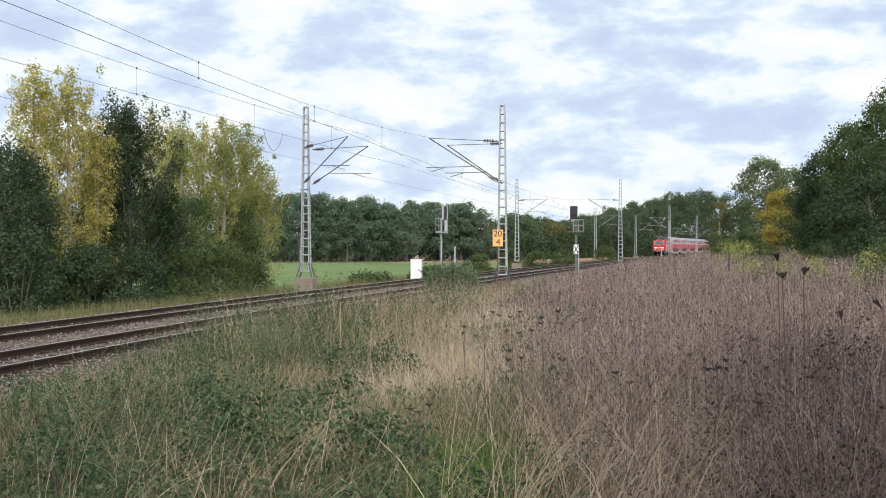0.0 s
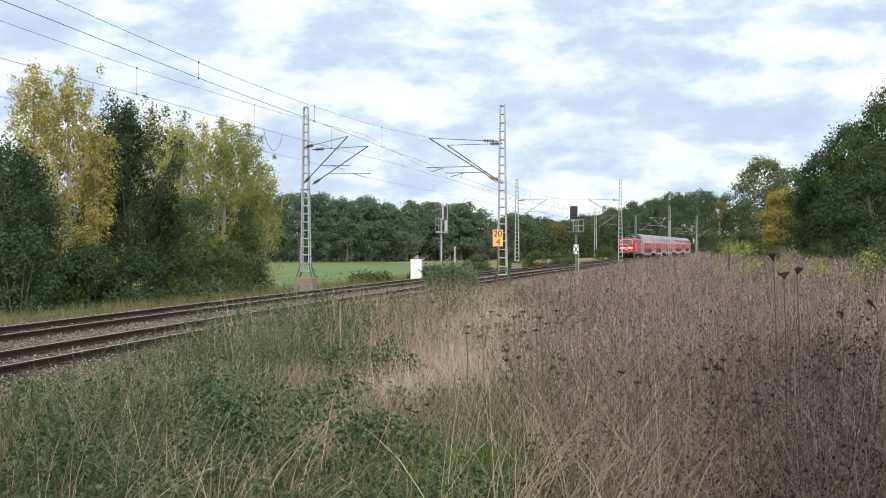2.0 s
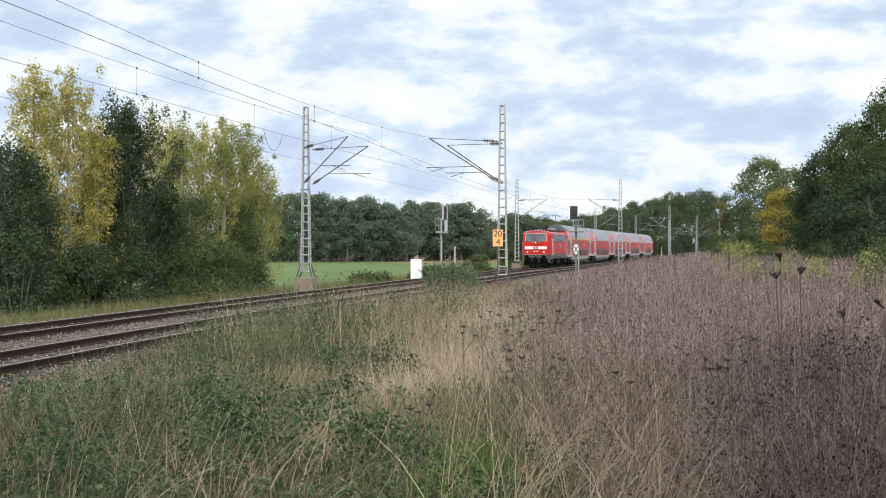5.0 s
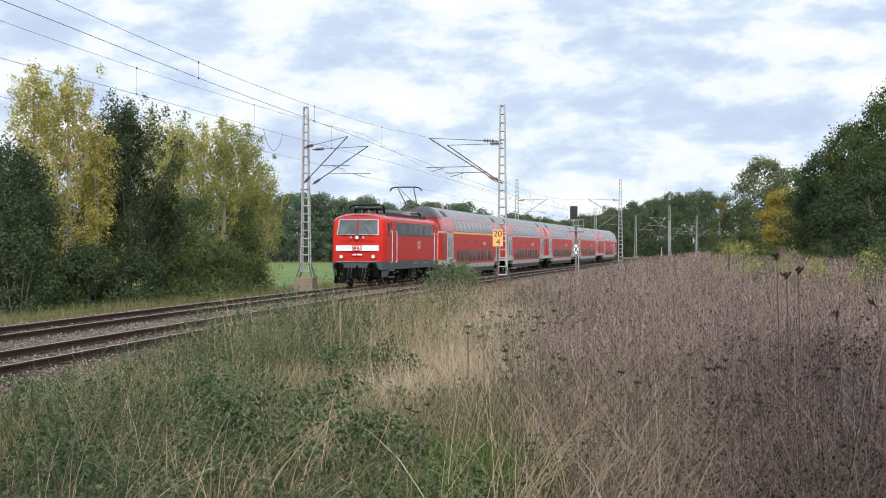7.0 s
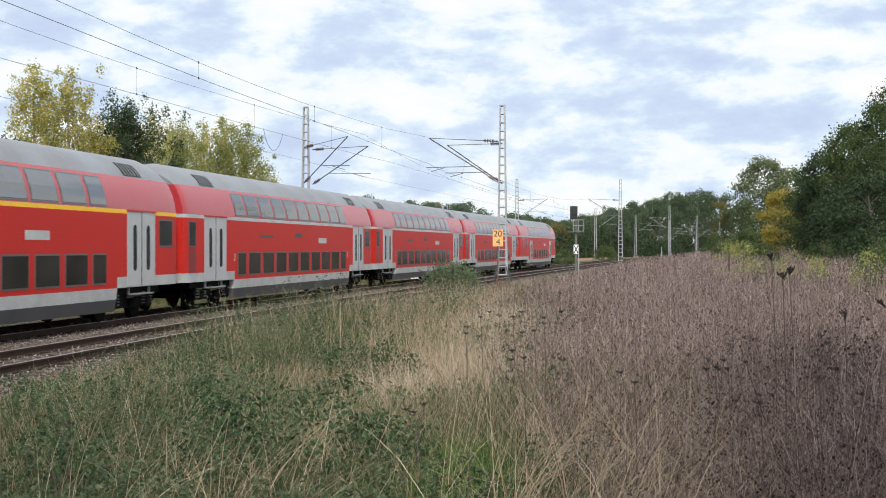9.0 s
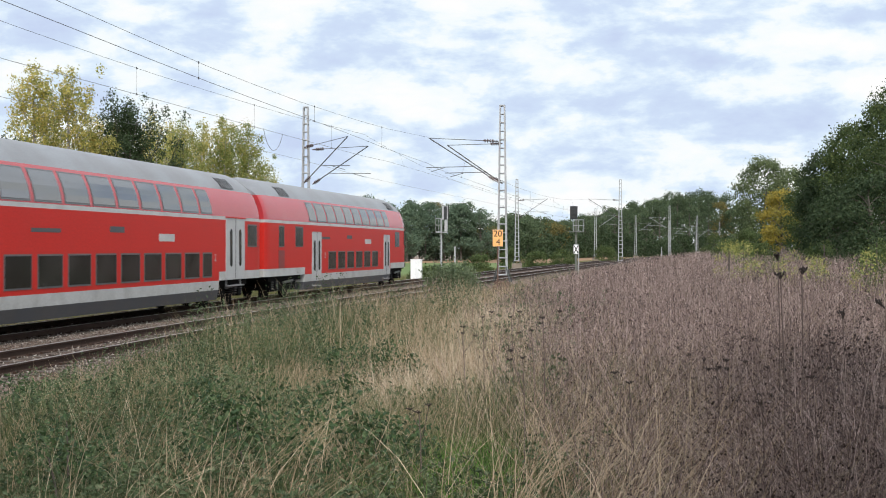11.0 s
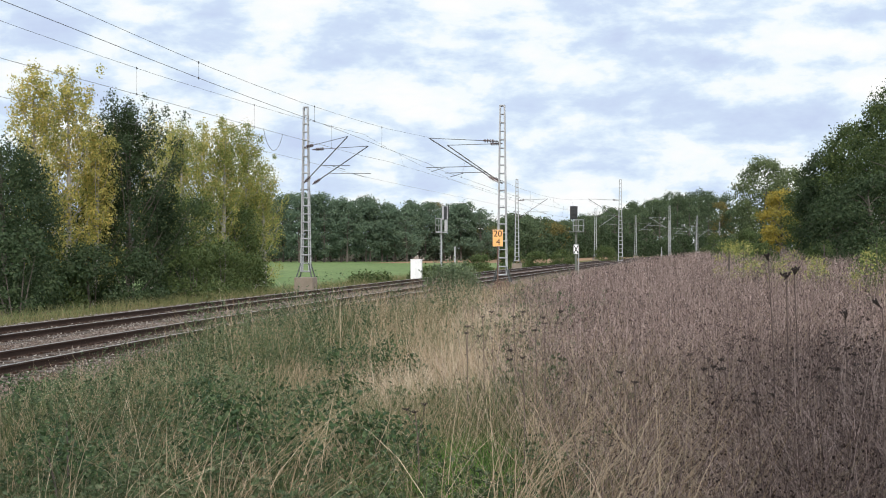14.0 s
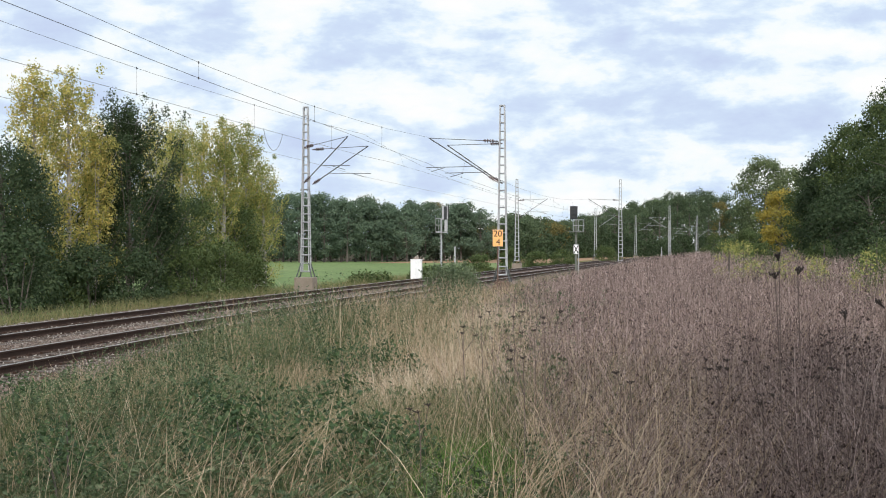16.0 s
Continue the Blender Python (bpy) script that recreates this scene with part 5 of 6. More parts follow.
LEFT = "trees beyond the tracks"
for col, dep, top, wid, base, leaf, bark, lab, form, lv, cl, sz, sp in (
        (62, 66, 10.9, 3.6, 2.6, YELLOWING, PALE_BARK, "tall yellowing poplar with sparse autumn leaves", "poplar", 5200, 75, 0.19, 0.36),
        (122, 68, 11.0, 3.3, 2.2, YELLOWING, PALE_BARK, "tall yellowing poplar with sparse autumn leaves", "poplar", 5000, 75, 0.19, 0.34),
        (170, 69, 8.4, 2.5, 2.2, YELLOWING, PALE_BARK, "yellow-green poplar beside the dark alder", "poplar", 4600, 60, 0.18, 0.36),
        (8, 60, 6.5, 3.4, 0.4, DARKLEAF, BARK, "dark green alder at the edge of the trees", "round", 7500, 80, 0.18, 0.5),
        (228, 71, 9.6, 4.2, 0.3, DARKLEAF, BARK, "dense dark green alder reaching the ground", "poplar", 9500, 130, 0.18, 0.45),
        (40, 63, 5.6, 2.6, 0.2, DARKLEAF, BARK, "dark green alder below the poplars", "round", 5000, 60, 0.18, 0.5),
        (172, 70, 6.2, 2.6, 0.2, DARKLEAF, BARK, "dark green alder below the poplars", "poplar", 4200, 60, 0.18, 0.45),
        (282, 75, 5.4, 2.8, 0.2, DARKLEAF, BARK, "dark green alder below the poplars", "poplar", 4800, 60, 0.18, 0.45),
        (335, 80, 4.8, 3.0, 0.2, OAKLEAF, BARK, "green alder below the poplars", "round", 3600, 50, 0.18, 0.45),
        (420, 87, 4.4, 2.8, 0.2, OAKLEAF, BARK, "green alder below the poplars", "round", 3200, 50, 0.18, 0.45),
        (268, 90, 10.9, 3.2, 3.0, YELLOWING, PALE_BARK, "pale yellow poplar with thin crown", "poplar", 4200, 60, 0.19, 0.38),
        (322, 84, 9.8, 3.4, 1.6, GREENGOLD, PALE_BARK, "thin green and gold poplar", "poplar", 5000, 65, 0.18, 0.40),
        (362, 88, 10.3, 3.2, 2.0, YELLOWING, PALE_BARK, "thin poplar with bare top twigs", "poplar", 4300, 60, 0.18, 0.36),
        (395, 86, 10.4, 3.0, 1.8, GREENGOLD, PALE_BARK, "green and gold poplar at the field edge", "poplar", 5200, 65, 0.18, 0.36),
        (436, 89, 10.2, 3.2, 1.8, GREENGOLD, PALE_BARK, "green and gold poplar at the field edge", "poplar", 5200, 70, 0.18, 0.38),
        (196, 82, 9.6, 2.8, 1.5, YELLOWING, PALE_BARK, "yellow-green poplar beside the dark alder", "poplar", 4000, 60, 0.18, 0.4),
        (300, 94, 10.6, 3.0, 1.5, YELLOWING, PALE_BARK, "pale yellow poplar with thin crown", "poplar", 4000, 60, 0.19, 0.4),
        (468, 91, 7.9, 2.6, 1.2, GREENGOLD, PALE_BARK, "small green and gold poplar at the field edge", "poplar", 2700, 46, 0.17, 0.4),
        (455, 96, 7.4, 2.4, 1.4, GREENGOLD, PALE_BARK, "small green and gold poplar at the field edge", "poplar", 2600, 40, 0.17, 0.4)):
    tree(px_x(col, dep), dep, top - 0.35, wid, base * 0.7, leaf, bark, lab, form, int(lv * (2.5 if leaf is YELLOWING else 2.8)), int(cl * 1.7), sz * 0.64, sp * 1.0, seed=col + 3, group=LEFT)
for col, dep, top, wid, leaf, lab in (
        (30, 57, 2.6, 4.2, DARKLEAF, "dark green bramble thicket"), (110, 66, 1.2, 2.6, SHRUBLEAF, "low green shrub below the poplars"),
        (165, 66, 1.9, 3.4, DARKLEAF, "dark leafy thicket below the poplars"), (235, 68, 1.5, 3.2, DARKLEAF, "dark leafy thicket below the poplars"), (300, 76, 1.3, 2.8, DARKLEAF, "dark green shrub below the poplars"),
        (342, 74, 1.7, 3.0, SHRUBLEAF, "green shrub beside the far track"), (395, 78, 2.0, 3.6, SHRUBLEAF, "green shrub beside the far track"),
        (438, 84, 1.2, 2.6, SHRUBLEAF, "green shrub beside the far track"), (60, 75, 2.3, 3.6, DARKLEAF, "dark green bramble thicket")):
    tree(px_x(col, dep), dep, top, wid, 0.0, leaf, BARK, lab, "bush", 4200, 55, 0.15, 0.36, seed=col + 11, group="shrubs beyond the tracks", name="shrub", category="shrub")

# plantation across the field: a close row with bare lower trunks
rng_f = np.random.default_rng(12)
for i in range(30):
    col = 425 + i * 14.6 + rng_f.uniform(-4, 4)
    dep = 292 + rng_f.uniform(-6, 10) + (26 if col > 722 else 0)
    ytop = float(np.interp(col, [425, 500, 560, 640, 715, 730, 780, 830, 865], [338, 342, 350, 358, 372, 364, 366, 362, 388])) + rng_f.uniform(-4, 6)
    top = 2 + (438.5 - ytop) * dep / 2450
    tree(px_x(col, dep), dep, top, rng_f.uniform(5.0, 6.4), 1.5, HAZED_FARLEAF if rng_f.random() > 0.06 else FARGOLD, BARK, "tall green plantation tree with bare lower trunk", "round", 3400, 52, 0.42, 0.74,
         seed=300 + i, group="plantation beyond the field", trunk=0.22)
for i in range(17):
    col = -40 + i * 28 + rng_f.uniform(-6, 6)
    dep = 240 + rng_f.uniform(-10, 20)
    tree(px_x(col, dep), dep, 2 + (438.5 - 352 + 8 * rng_f.random()) * dep / 2450, 6.0, 0.8, HAZED_FARLEAF, PALE_BARK, "green plantation tree behind the poplars", "round", 1700, 40, 0.42, 0.7,
         seed=340 + i, group="plantation beyond the field", trunk=0.2)
# added backing bushes; their dark leaf stands for the shade between the trunks
for i in range(30):
    col = -30 + i * 31
    dep = 330 + 6 * (i % 3)
    tree(px_x(col, dep), dep, 4.6 + 1.2 * rng_f.random(), 9.5, 0.0, DARKLEAF, BARK, "undergrowth in shade-dark leaf inside the plantation", "bush", 1300, 34, 0.5, 0.6, seed=540 + i,
         group="undergrowth of the plantation", name="shrub", category="shrub")
for i in range(16):
    col = 415 + i * 28 + rng_f.uniform(-5, 5)
    dep = 312 + rng_f.uniform(0, 12)
    tree(px_x(col, dep), dep, 2 + (438.5 - float(np.interp(col, [415, 640, 715, 865], [350, 366, 378, 385]))) * dep / 2450, 6.5, 0.6, HAZED_FARLEAF, BARK, "dark tree inside the plantation", "round", 1700, 36, 0.5, 0.8,
         seed=360 + i, group="plantation beyond the field", trunk=0.2)
# wood beyond the curve of the line
for i in range(34):
    col = 868 + i * 13.6 + rng_f.uniform(-5, 5)
    back = i % 2
    dep = float(np.interp(col, [868, 1000, 1150, 1330], [345, 400, 470, 520])) + 40 * back + rng_f.uniform(-8, 8)
    ytop = float(np.interp(col, [868, 905, 935, 980, 1010, 1050, 1080, 1105, 1130, 1160, 1190, 1250, 1285, 1305, 1330], [398, 380, 376, 392, 384, 378, 362, 372, 356, 356, 338, 338, 344, 372, 392]))
    ytop += rng_f.uniform(-3, 9) + (8 if not back else 0)
    top = 2 + (438.5 - ytop) * dep / 2450
    gold = (845 < col < 880) or (1262 < col < 1292 and not back) or rng_f.random() < 0.08
    tree(px_x(col, dep), dep, top, rng_f.uniform(7.5, 10.5), 0.6, FARGOLD if gold else HAZED_WOODLEAF, BARK, "autumn gold tree in the far wood" if gold else "dark green tree in the far wood",
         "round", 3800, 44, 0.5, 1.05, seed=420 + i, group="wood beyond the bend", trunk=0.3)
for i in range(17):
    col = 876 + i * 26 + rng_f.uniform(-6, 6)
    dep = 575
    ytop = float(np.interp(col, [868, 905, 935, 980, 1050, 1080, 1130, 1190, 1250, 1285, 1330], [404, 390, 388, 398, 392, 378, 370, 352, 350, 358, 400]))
    tree(px_x(col, dep), dep, 2 + (438.5 - ytop) * dep / 2450, 15.0, 0.3, HAZED_WOODLEAF, BARK, "green tree at the back of the far wood", "round", 3400, 60, 0.9, 1.3, seed=640 + i, group="wood beyond the bend", trunk=0.3)
# bushes in the dark leaf, as painted shade below and between the crowns
for i in range(22):
    col = 880 + i * 20.5
    dep = float(np.interp(col, [868, 1000, 1150, 1330], [335, 385, 450, 505]))
    tree(px_x(col, dep), dep, 2 + (438.5 - 415 - 10 * rng_f.random()) * dep / 2450, 9.0, 0.0, DARKLEAF, BARK, "undergrowth in shade-dark leaf at the wood edge", "bush", 1300, 30, 0.55, 0.8, seed=470 + i,
         group="undergrowth of the far wood", name="shrub", category="shrub")
# trees on the right-hand bank
for col, dep, top, wid, base, leaf, lab, lv, cl, sz, sp in (
        (1350, 165, 12.0, 5.8, 1.6, PALEOAK, "round oak on the rise", 9000, 110, 0.28, 0.62), (1396, 172, 11.2, 5.5, 1.0, PALEOAK, "green oak behind the rise", 4500, 60, 0.28, 0.55),
        (1385, 118, 6.6, 3.3, 0.4, GOLD, "golden yellow field maple", 4200, 60, 0.2, 0.35), (1432, 110, 7.6, 3.4, 0.4, OAKLEAF, "green maple at the wood edge", 5200, 70, 0.2, 0.42),
        (1462, 98, 8.5, 4.1, 0.4, DARKLEAF, "dark green oak at the wood edge", 8000, 90, 0.2, 0.45), (1512, 92, 9.8, 4.6, 0.3, OAKLEAF, "broad dark oak at the wood edge", 9500, 110, 0.19, 0.48),
        (1562, 84, 10.3, 4.6, 0.3, OAKLEAF, "broad dark oak at the wood edge", 10500, 120, 0.18, 0.48), (1610, 78, 11.4, 4.8, 0.3, OAKLEAF, "tall oak at the wood edge", 6500, 90, 0.18, 0.5),
        (1485, 82, 5.4, 3.6, 0.1, DARKLEAF, "dark leafy maple below the oaks", 6500, 80, 0.18, 0.45), (1545, 72, 5.4, 3.8, 0.1, DARKLEAF, "dark leafy maple below the oaks", 6000, 80, 0.17, 0.42),
        (1440, 132, 8.2, 4.2, 0.4, DARKLEAF, "dark green oak at the wood edge", 4200, 60, 0.25, 0.55)):
    tree(px_x(col, dep), dep, top, wid, base, leaf, BARK, lab, "round", int(lv * 1.7), int(cl * 1.35), sz * 0.86, sp * 0.98, seed=col, group="trees on the bank", trunk=0.24)
for col, dep, top, wid, leaf, lab in (
        (1288, 130, 2.5, 2.2, SHRUBLEAF, "yellow-green shrub on the weedy rise"), (1318, 112, 2.0, 2.0, GREENGOLD, "yellow-green shrub on the weedy rise"), (1345, 100, 1.95, 1.8, SHRUBLEAF, "yellow-green shrub on the weedy rise"),
        (1450, 76, 1.75, 1.6, SHRUBLEAF, "yellow-green sapling among dead weeds"), (1552, 52, 1.75, 1.3, SHRUBLEAF, "yellow-green sapling among dead weeds"), (1495, 80, 2.3, 3.0, DARKLEAF, "dark shrub below the oaks"),
        (1535, 70, 2.4, 3.0, DARKLEAF, "dark shrub below the oaks"), (1325, 155, 3.6, 4.0, SHRUBLEAF, "green shrub on the rise"), (1400, 140, 3.6, 4.6, DARKLEAF, "dark shrub below the oaks"), (1368, 150, 3.4, 4.0, DARKLEAF, "dark shrub below the oaks"), (1265, 250, 4.2, 4.5, SHRUBLEAF, "green shrub beside the line"),
        (797, 46, 1.30, 1.4, WILLOW, "grey-green willow shrub beside the near track"), (815, 49, 1.05, 1.1, WILLOW, "grey-green willow shrub beside the near track"),
        (655, 100, -0.15, 2.6, SHRUBLEAF, "low green shrub beside the far track"), (905, 160, 1.5, 3.0, SHRUBLEAF, "low green shrub beside the far track"), (950, 165, 1.2, 2.8, SHRUBLEAF, "low green shrub beside the far track"),
        (995, 175, 1.5, 3.2, SHRUBLEAF, "low green shrub beside the far track"), (1072, 215, 1.9, 4.0, SHRUBLEAF, "low green shrub beside the far track"), (760, 108, 0.1, 2.5, SHRUBLEAF, "low green shrub beside the far track"), (850, 140, 0.9, 3.0, SHRUBLEAF, "low green shrub beside the far track")):
    tree(px_x(col, dep), dep, top, wid, 0.0, leaf, BARK, lab, "bush", 2600 if dep > 50 else 3600, 42, 0.09 if dep < 50 else 0.13 if dep < 90 else 0.2, 0.28 if dep < 60 else 0.36, seed=col + 7, group="shrubs", name="shrub", category="shrub")

# yellow-green saplings that rise out of the dead weeds
for col, dep, top, wid, leaf in ((1290, 45, 2.13, 0.9, GREENGOLD), (1316, 47, 2.10, 1.0, SHRUBLEAF), (1342, 45, 2.02, 0.9, GREENGOLD), (1368, 48, 1.92, 0.9, SHRUBLEAF), (1394, 40, 1.80, 0.7, GREENGOLD),
                                 (1440, 36, 1.72, 0.5, GREENGOLD), (1458, 38, 2.1, 0.35, SHRUBLEAF), (1532, 27, 1.85, 0.4, GREENGOLD), (1550, 28, 2.12, 0.5, SHRUBLEAF), (1564, 26, 1.95, 0.45, SHRUBLEAF)):
    tree(px_x(col, dep), dep, top, wid, 0.0, leaf, BARK, "yellow-green sapling among dead weeds", "bush", 1100, 26, 0.05, 0.14, seed=col + 9, group="shrubs", name="shrub", category="shrub")


def farmhouse(x, y, w, label):
    gz = float(ground_z(x, y))
    h = tagged(new("house"), label, "house", "farm buildings")
    h.matrix_basis = pose(x, y, gz)
    part("wall", box(B(), -w / 2, w / 2, 0, 7, -0.2, 2.9, 0.02), RENDER_WALL, h)
    bm = slab(B(), [(-w / 2 - 0.4, -0.5, 2.8), (w / 2 + 0.4, -0.5, 2.8), (w / 2 + 0.4, 3.5, 5.6), (-w / 2 - 0.4, 3.5, 5.6)], 0.2)
    slab(bm, [(w / 2 + 0.4, 7.5, 2.8), (-w / 2 - 0.4, 7.5, 2.8), (-w / 2 - 0.4, 3.5, 5.6), (w / 2 + 0.4, 3.5, 5.6)], 0.2)
    part("roof", bm, ROOF_TILE, h)
    for k in range(3):
        wx = -w / 2 + w * (k + 0.5) / 3
        f = part("window", box(B(), wx - 0.55, wx + 0.55, -0.05, 0.02, 0.9, 2.2, 0.01), WHITE_ENAMEL, h)
        part("pane", box(B(), wx - 0.45, wx + 0.45, -0.07, -0.04, 1.0, 2.1), DARKBOX, f)


RENDER_WALL = painted("pale_rendered_wall", (0.42, 0.36, 0.32), 0.9, 0.3, 0.8)
ROOF_TILE = painted("red_brown_roof_tile", (0.16, 0.07, 0.05), 0.8, 0.4, 1.5)
farmhouse(px_x(745, 352), 352, 4.5, "pale farm building glimpsed between the trunks")
farmhouse(px_x(789, 358), 358, 4.0, "pale farm building glimpsed between the trunks")

# unseen oaks added behind and beside the viewer, to shade the near weeds
for i, (x_, y_, top_, w_) in enumerate(((5.9, -3.2, 13.0, 6.0), (-3.4, -4.6, 13.0, 5.4), (12.0, -4.0, 12.5, 6.5), (19.0, 2.0, 12.5, 7.0), (27.0, 20.0, 12.0, 7.0))):
    tree(x_, y_, top_, w_, 3.8, OAKLEAF, BARK, "unseen oak added to shade the near weeds", "round", 8000, 90, 0.32, 0.6, seed=700 + i, group="trees on the bank", trunk=0.25)


# ---------------- grass and weeds ----------------
GRASS = leafy("meadow_grass", [(0.03, 0.05, 0.018), (0.055, 0.085, 0.032), (0.1, 0.125, 0.052), (0.19, 0.185, 0.09), (0.42, 0.35, 0.21)], 0.35, 0.6, 0.3)
FRESH = leafy("fresh_green_grass", [(0.075, 0.188, 0.025), (0.112, 0.25, 0.0375), (0.163, 0.3, 0.0625)], 0.2, 0.8, 0.3)
STRAW = leafy("dry_straw_grass", [(0.26, 0.18, 0.11), (0.38, 0.28, 0.18), (0.50, 0.39, 0.27), (0.62, 0.52, 0.38)], 0.25, 0.7, 0.25)
PALESTRAW = leafy("bleached_straw", [(0.20, 0.14, 0.09), (0.50, 0.39, 0.28), (0.62, 0.51, 0.38), (0.70, 0.61, 0.48)], 0.2, 0.7, 0.3)
VERGE = leafy("faded_verge_grass", [(0.07, 0.095, 0.035), (0.13, 0.15, 0.055), (0.22, 0.20, 0.09), (0.34, 0.28, 0.15)], 0.4, 0.5, 0.3)
HERB = leafy("green_herb_leaf", [(0.032, 0.052, 0.026), (0.06, 0.092, 0.042), (0.1, 0.135, 0.066), (0.18, 0.205, 0.115)], 0.3, 0.7, 0.25)
DEADWEED = leafy("dead_weed_stem", [(0.046, 0.032, 0.028), (0.105, 0.074, 0.065), (0.195, 0.143, 0.127), (0.335, 0.25, 0.225), (0.62, 0.5, 0.44)], 0.15, 0.4, 0.0, 0.85)
FLUFF = leafy("dry_floret_husk", [(0.17, 0.125, 0.11), (0.30, 0.235, 0.21), (0.44, 0.36, 0.325), (0.58, 0.50, 0.45)], 0.15, 0.5, 0.15, 0.9)
SEEDHEAD = leafy("dark_seed_head", [(0.022, 0.016, 0.014), (0.05, 0.035, 0.03), (0.085, 0.06, 0.05)], 0.1, 0.5, 0.0, 0.9)

rg = np.random.default_rng(77)
WEDGE = 0.365


def scatter(n, y0, y1, lo=-WEDGE, hi=WEDGE, power=1.0):
    """n places in the strip of meadow between the distances y0 and y1; power under 1 puts more of them near."""
    y = np.sqrt(rg.uniform(0, 1, n) ** power * (y1 ** 2 - y0 ** 2) + y0 ** 2)
    x = rg.uniform(lo, hi, n) * y
    return x, y


def field_of(x, y):
    s, q = rail_coords(x, y)
    return s, q


def wobble(x, y, f=0.45, seed=0.0):
    return np.sin(x * f * 1.3 + 1.7 * np.sin(y * f * 0.7 + seed)) * 0.5 + np.sin(y * f + seed * 2.1 + x * 0.6 * f) * 0.5


def zone(x, y):
    """0: green mixed meadow, 1: dry straw strip, 2: dead brown weeds."""
    loose = np.clip(rg.normal(size=np.shape(x)), -1.6, 1.6)
    edge = 0.070 * y + 0.085 * y * np.clip((10.5 - y) / 4.5, 0, 1) + 0.012 * y * wobble(x, y, 0.6) + 0.032 * y * rg.normal(size=np.shape(x)) - 0.08
    dead = x > edge
    mid = -0.002 * y + 0.02 * y * wobble(x, y, 0.35, 1.0)
    strip = (np.abs(x - mid) < (0.055 + 0.022 * loose) * y) & ~dead & (y > 12.5 + 2.5 * loose) & (wobble(x, y, 0.8, 6.0) > -0.45)
    return np.where(dead, 2, np.where(strip, 1, 0))


def blades(x, y, h, width, lean, name, material, label, lean_dir=None, z=None, segs=3):
    """Curved, tapering blades, one island each."""
    n = len(x)
    z = ground_z(x, y) - 0.02 if z is None else z
    face = rg.uniform(0, math.pi, n)
    d = rg.uniform(0, 2 * math.pi, n) if lean_dir is None else lean_dir
    f = np.linspace(0, 1, segs + 1)[None]
    bend = (lean * h)[:, None] * f ** 1.8
    cx = x[:, None] + bend * np.cos(d)[:, None]
    cy = y[:, None] + bend * np.sin(d)[:, None]
    cz = z[:, None] + h[:, None] * f * (1 - 0.25 * (lean[:, None] * f) ** 2)
    w = width[:, None] / 2 * (1 - 0.88 * f ** 1.6)
    ox, oy = w * np.cos(face)[:, None], w * np.sin(face)[:, None]
    v = np.stack([np.stack([cx - ox, cy - oy, cz], 2), np.stack([cx + ox, cy + oy, cz], 2)], 2).reshape(n, -1, 3)
    k = (segs + 1) * 2
    q = np.array([(2 * i, 2 * i + 1, 2 * i + 3, 2 * i + 2) for i in range(segs)])
    fcs = q[None] + (np.arange(n) * k)[:, None, None]
    return tagged(mesh_np(name, v.reshape(-1, 3), fcs.reshape(-1, 4), material), label, "grass", kind="stuff")


def keep(x, y, m):
    return x[m], y[m]


def tall(x, y, base):
    """Height of growth, taller in a belt some way down the slope."""
    s, q = field_of(x, y)
    belt = np.exp(-((q - 9.3) / 2.0) ** 2) * np.clip((y - 13) / 8, 0, 1) * np.clip((x / y + 0.24) / 0.07, 0, 1) * np.clip((46 - y) / 14, 0.15, 1)
    return base * np.clip((y - 2.5) / 8, 0.3, 1) * (1 + 0.95 * belt) * (0.85 + 0.3 * (wobble(x, y, 0.9, 2.0) + 0.5))


# the green meadow: near, middle and far
for n, y0, y1, wd in ((46000, 4.5, 14, 0.006), (60000, 14, 34, 0.009), (42000, 34, 110, 0.018)):
    x, y = scatter(n, y0, y1)
    s, q = field_of(x, y)
    z_ = zone(x, y)
    x, y = keep(x, y, (q > 6.3) & ((z_ == 0) | ((z_ == 1) & (rg.random(n) < 0.35)) | ((z_ == 2) & (rg.random(n) < np.where((y < 13) & (x < 0.17 * y), 0.4, 0.08)))))
    m = len(x)
    blades(x, y, tall(x, y, rg.uniform(0.30, 0.72, m)), rg.uniform(0.6, 1.4, m) * wd, rg.uniform(0.1, 0.9, m), "meadow_grass", GRASS, "long green and fading meadow grass")
# pale verge grass beyond the far track and along the near ballast edge
for n, q0, q1, s0, s1 in ((26000, -9.5, -3.7, 20, 150), (16000, 5.9, 8.5, 8, 60)):
    s = rg.uniform(s0, s1, n)
    q = rg.uniform(q0, q1, n)
    x, y, _ = rail_at(s, q)
    blades(x, y, rg.uniform(0.2, 0.5, n) * np.where(q < -5.5, 1.6, 1), rg.uniform(0.01, 0.022, n), rg.uniform(0.2, 0.9, n), "verge_grass", GRASS if q0 > 0 else VERGE, "short faded grass along the ballast", segs=2)
s = rg.uniform(110, 420, 16000)
x, y, _ = rail_at(s, rg.uniform(-10, -4.0, 16000))
blades(x, y, rg.uniform(0.2, 0.7, 16000), rg.uniform(0.03, 0.06, 16000), rg.uniform(0.2, 0.8, 16000), "verge_grass", VERGE, "short faded grass along the ballast", segs=1)
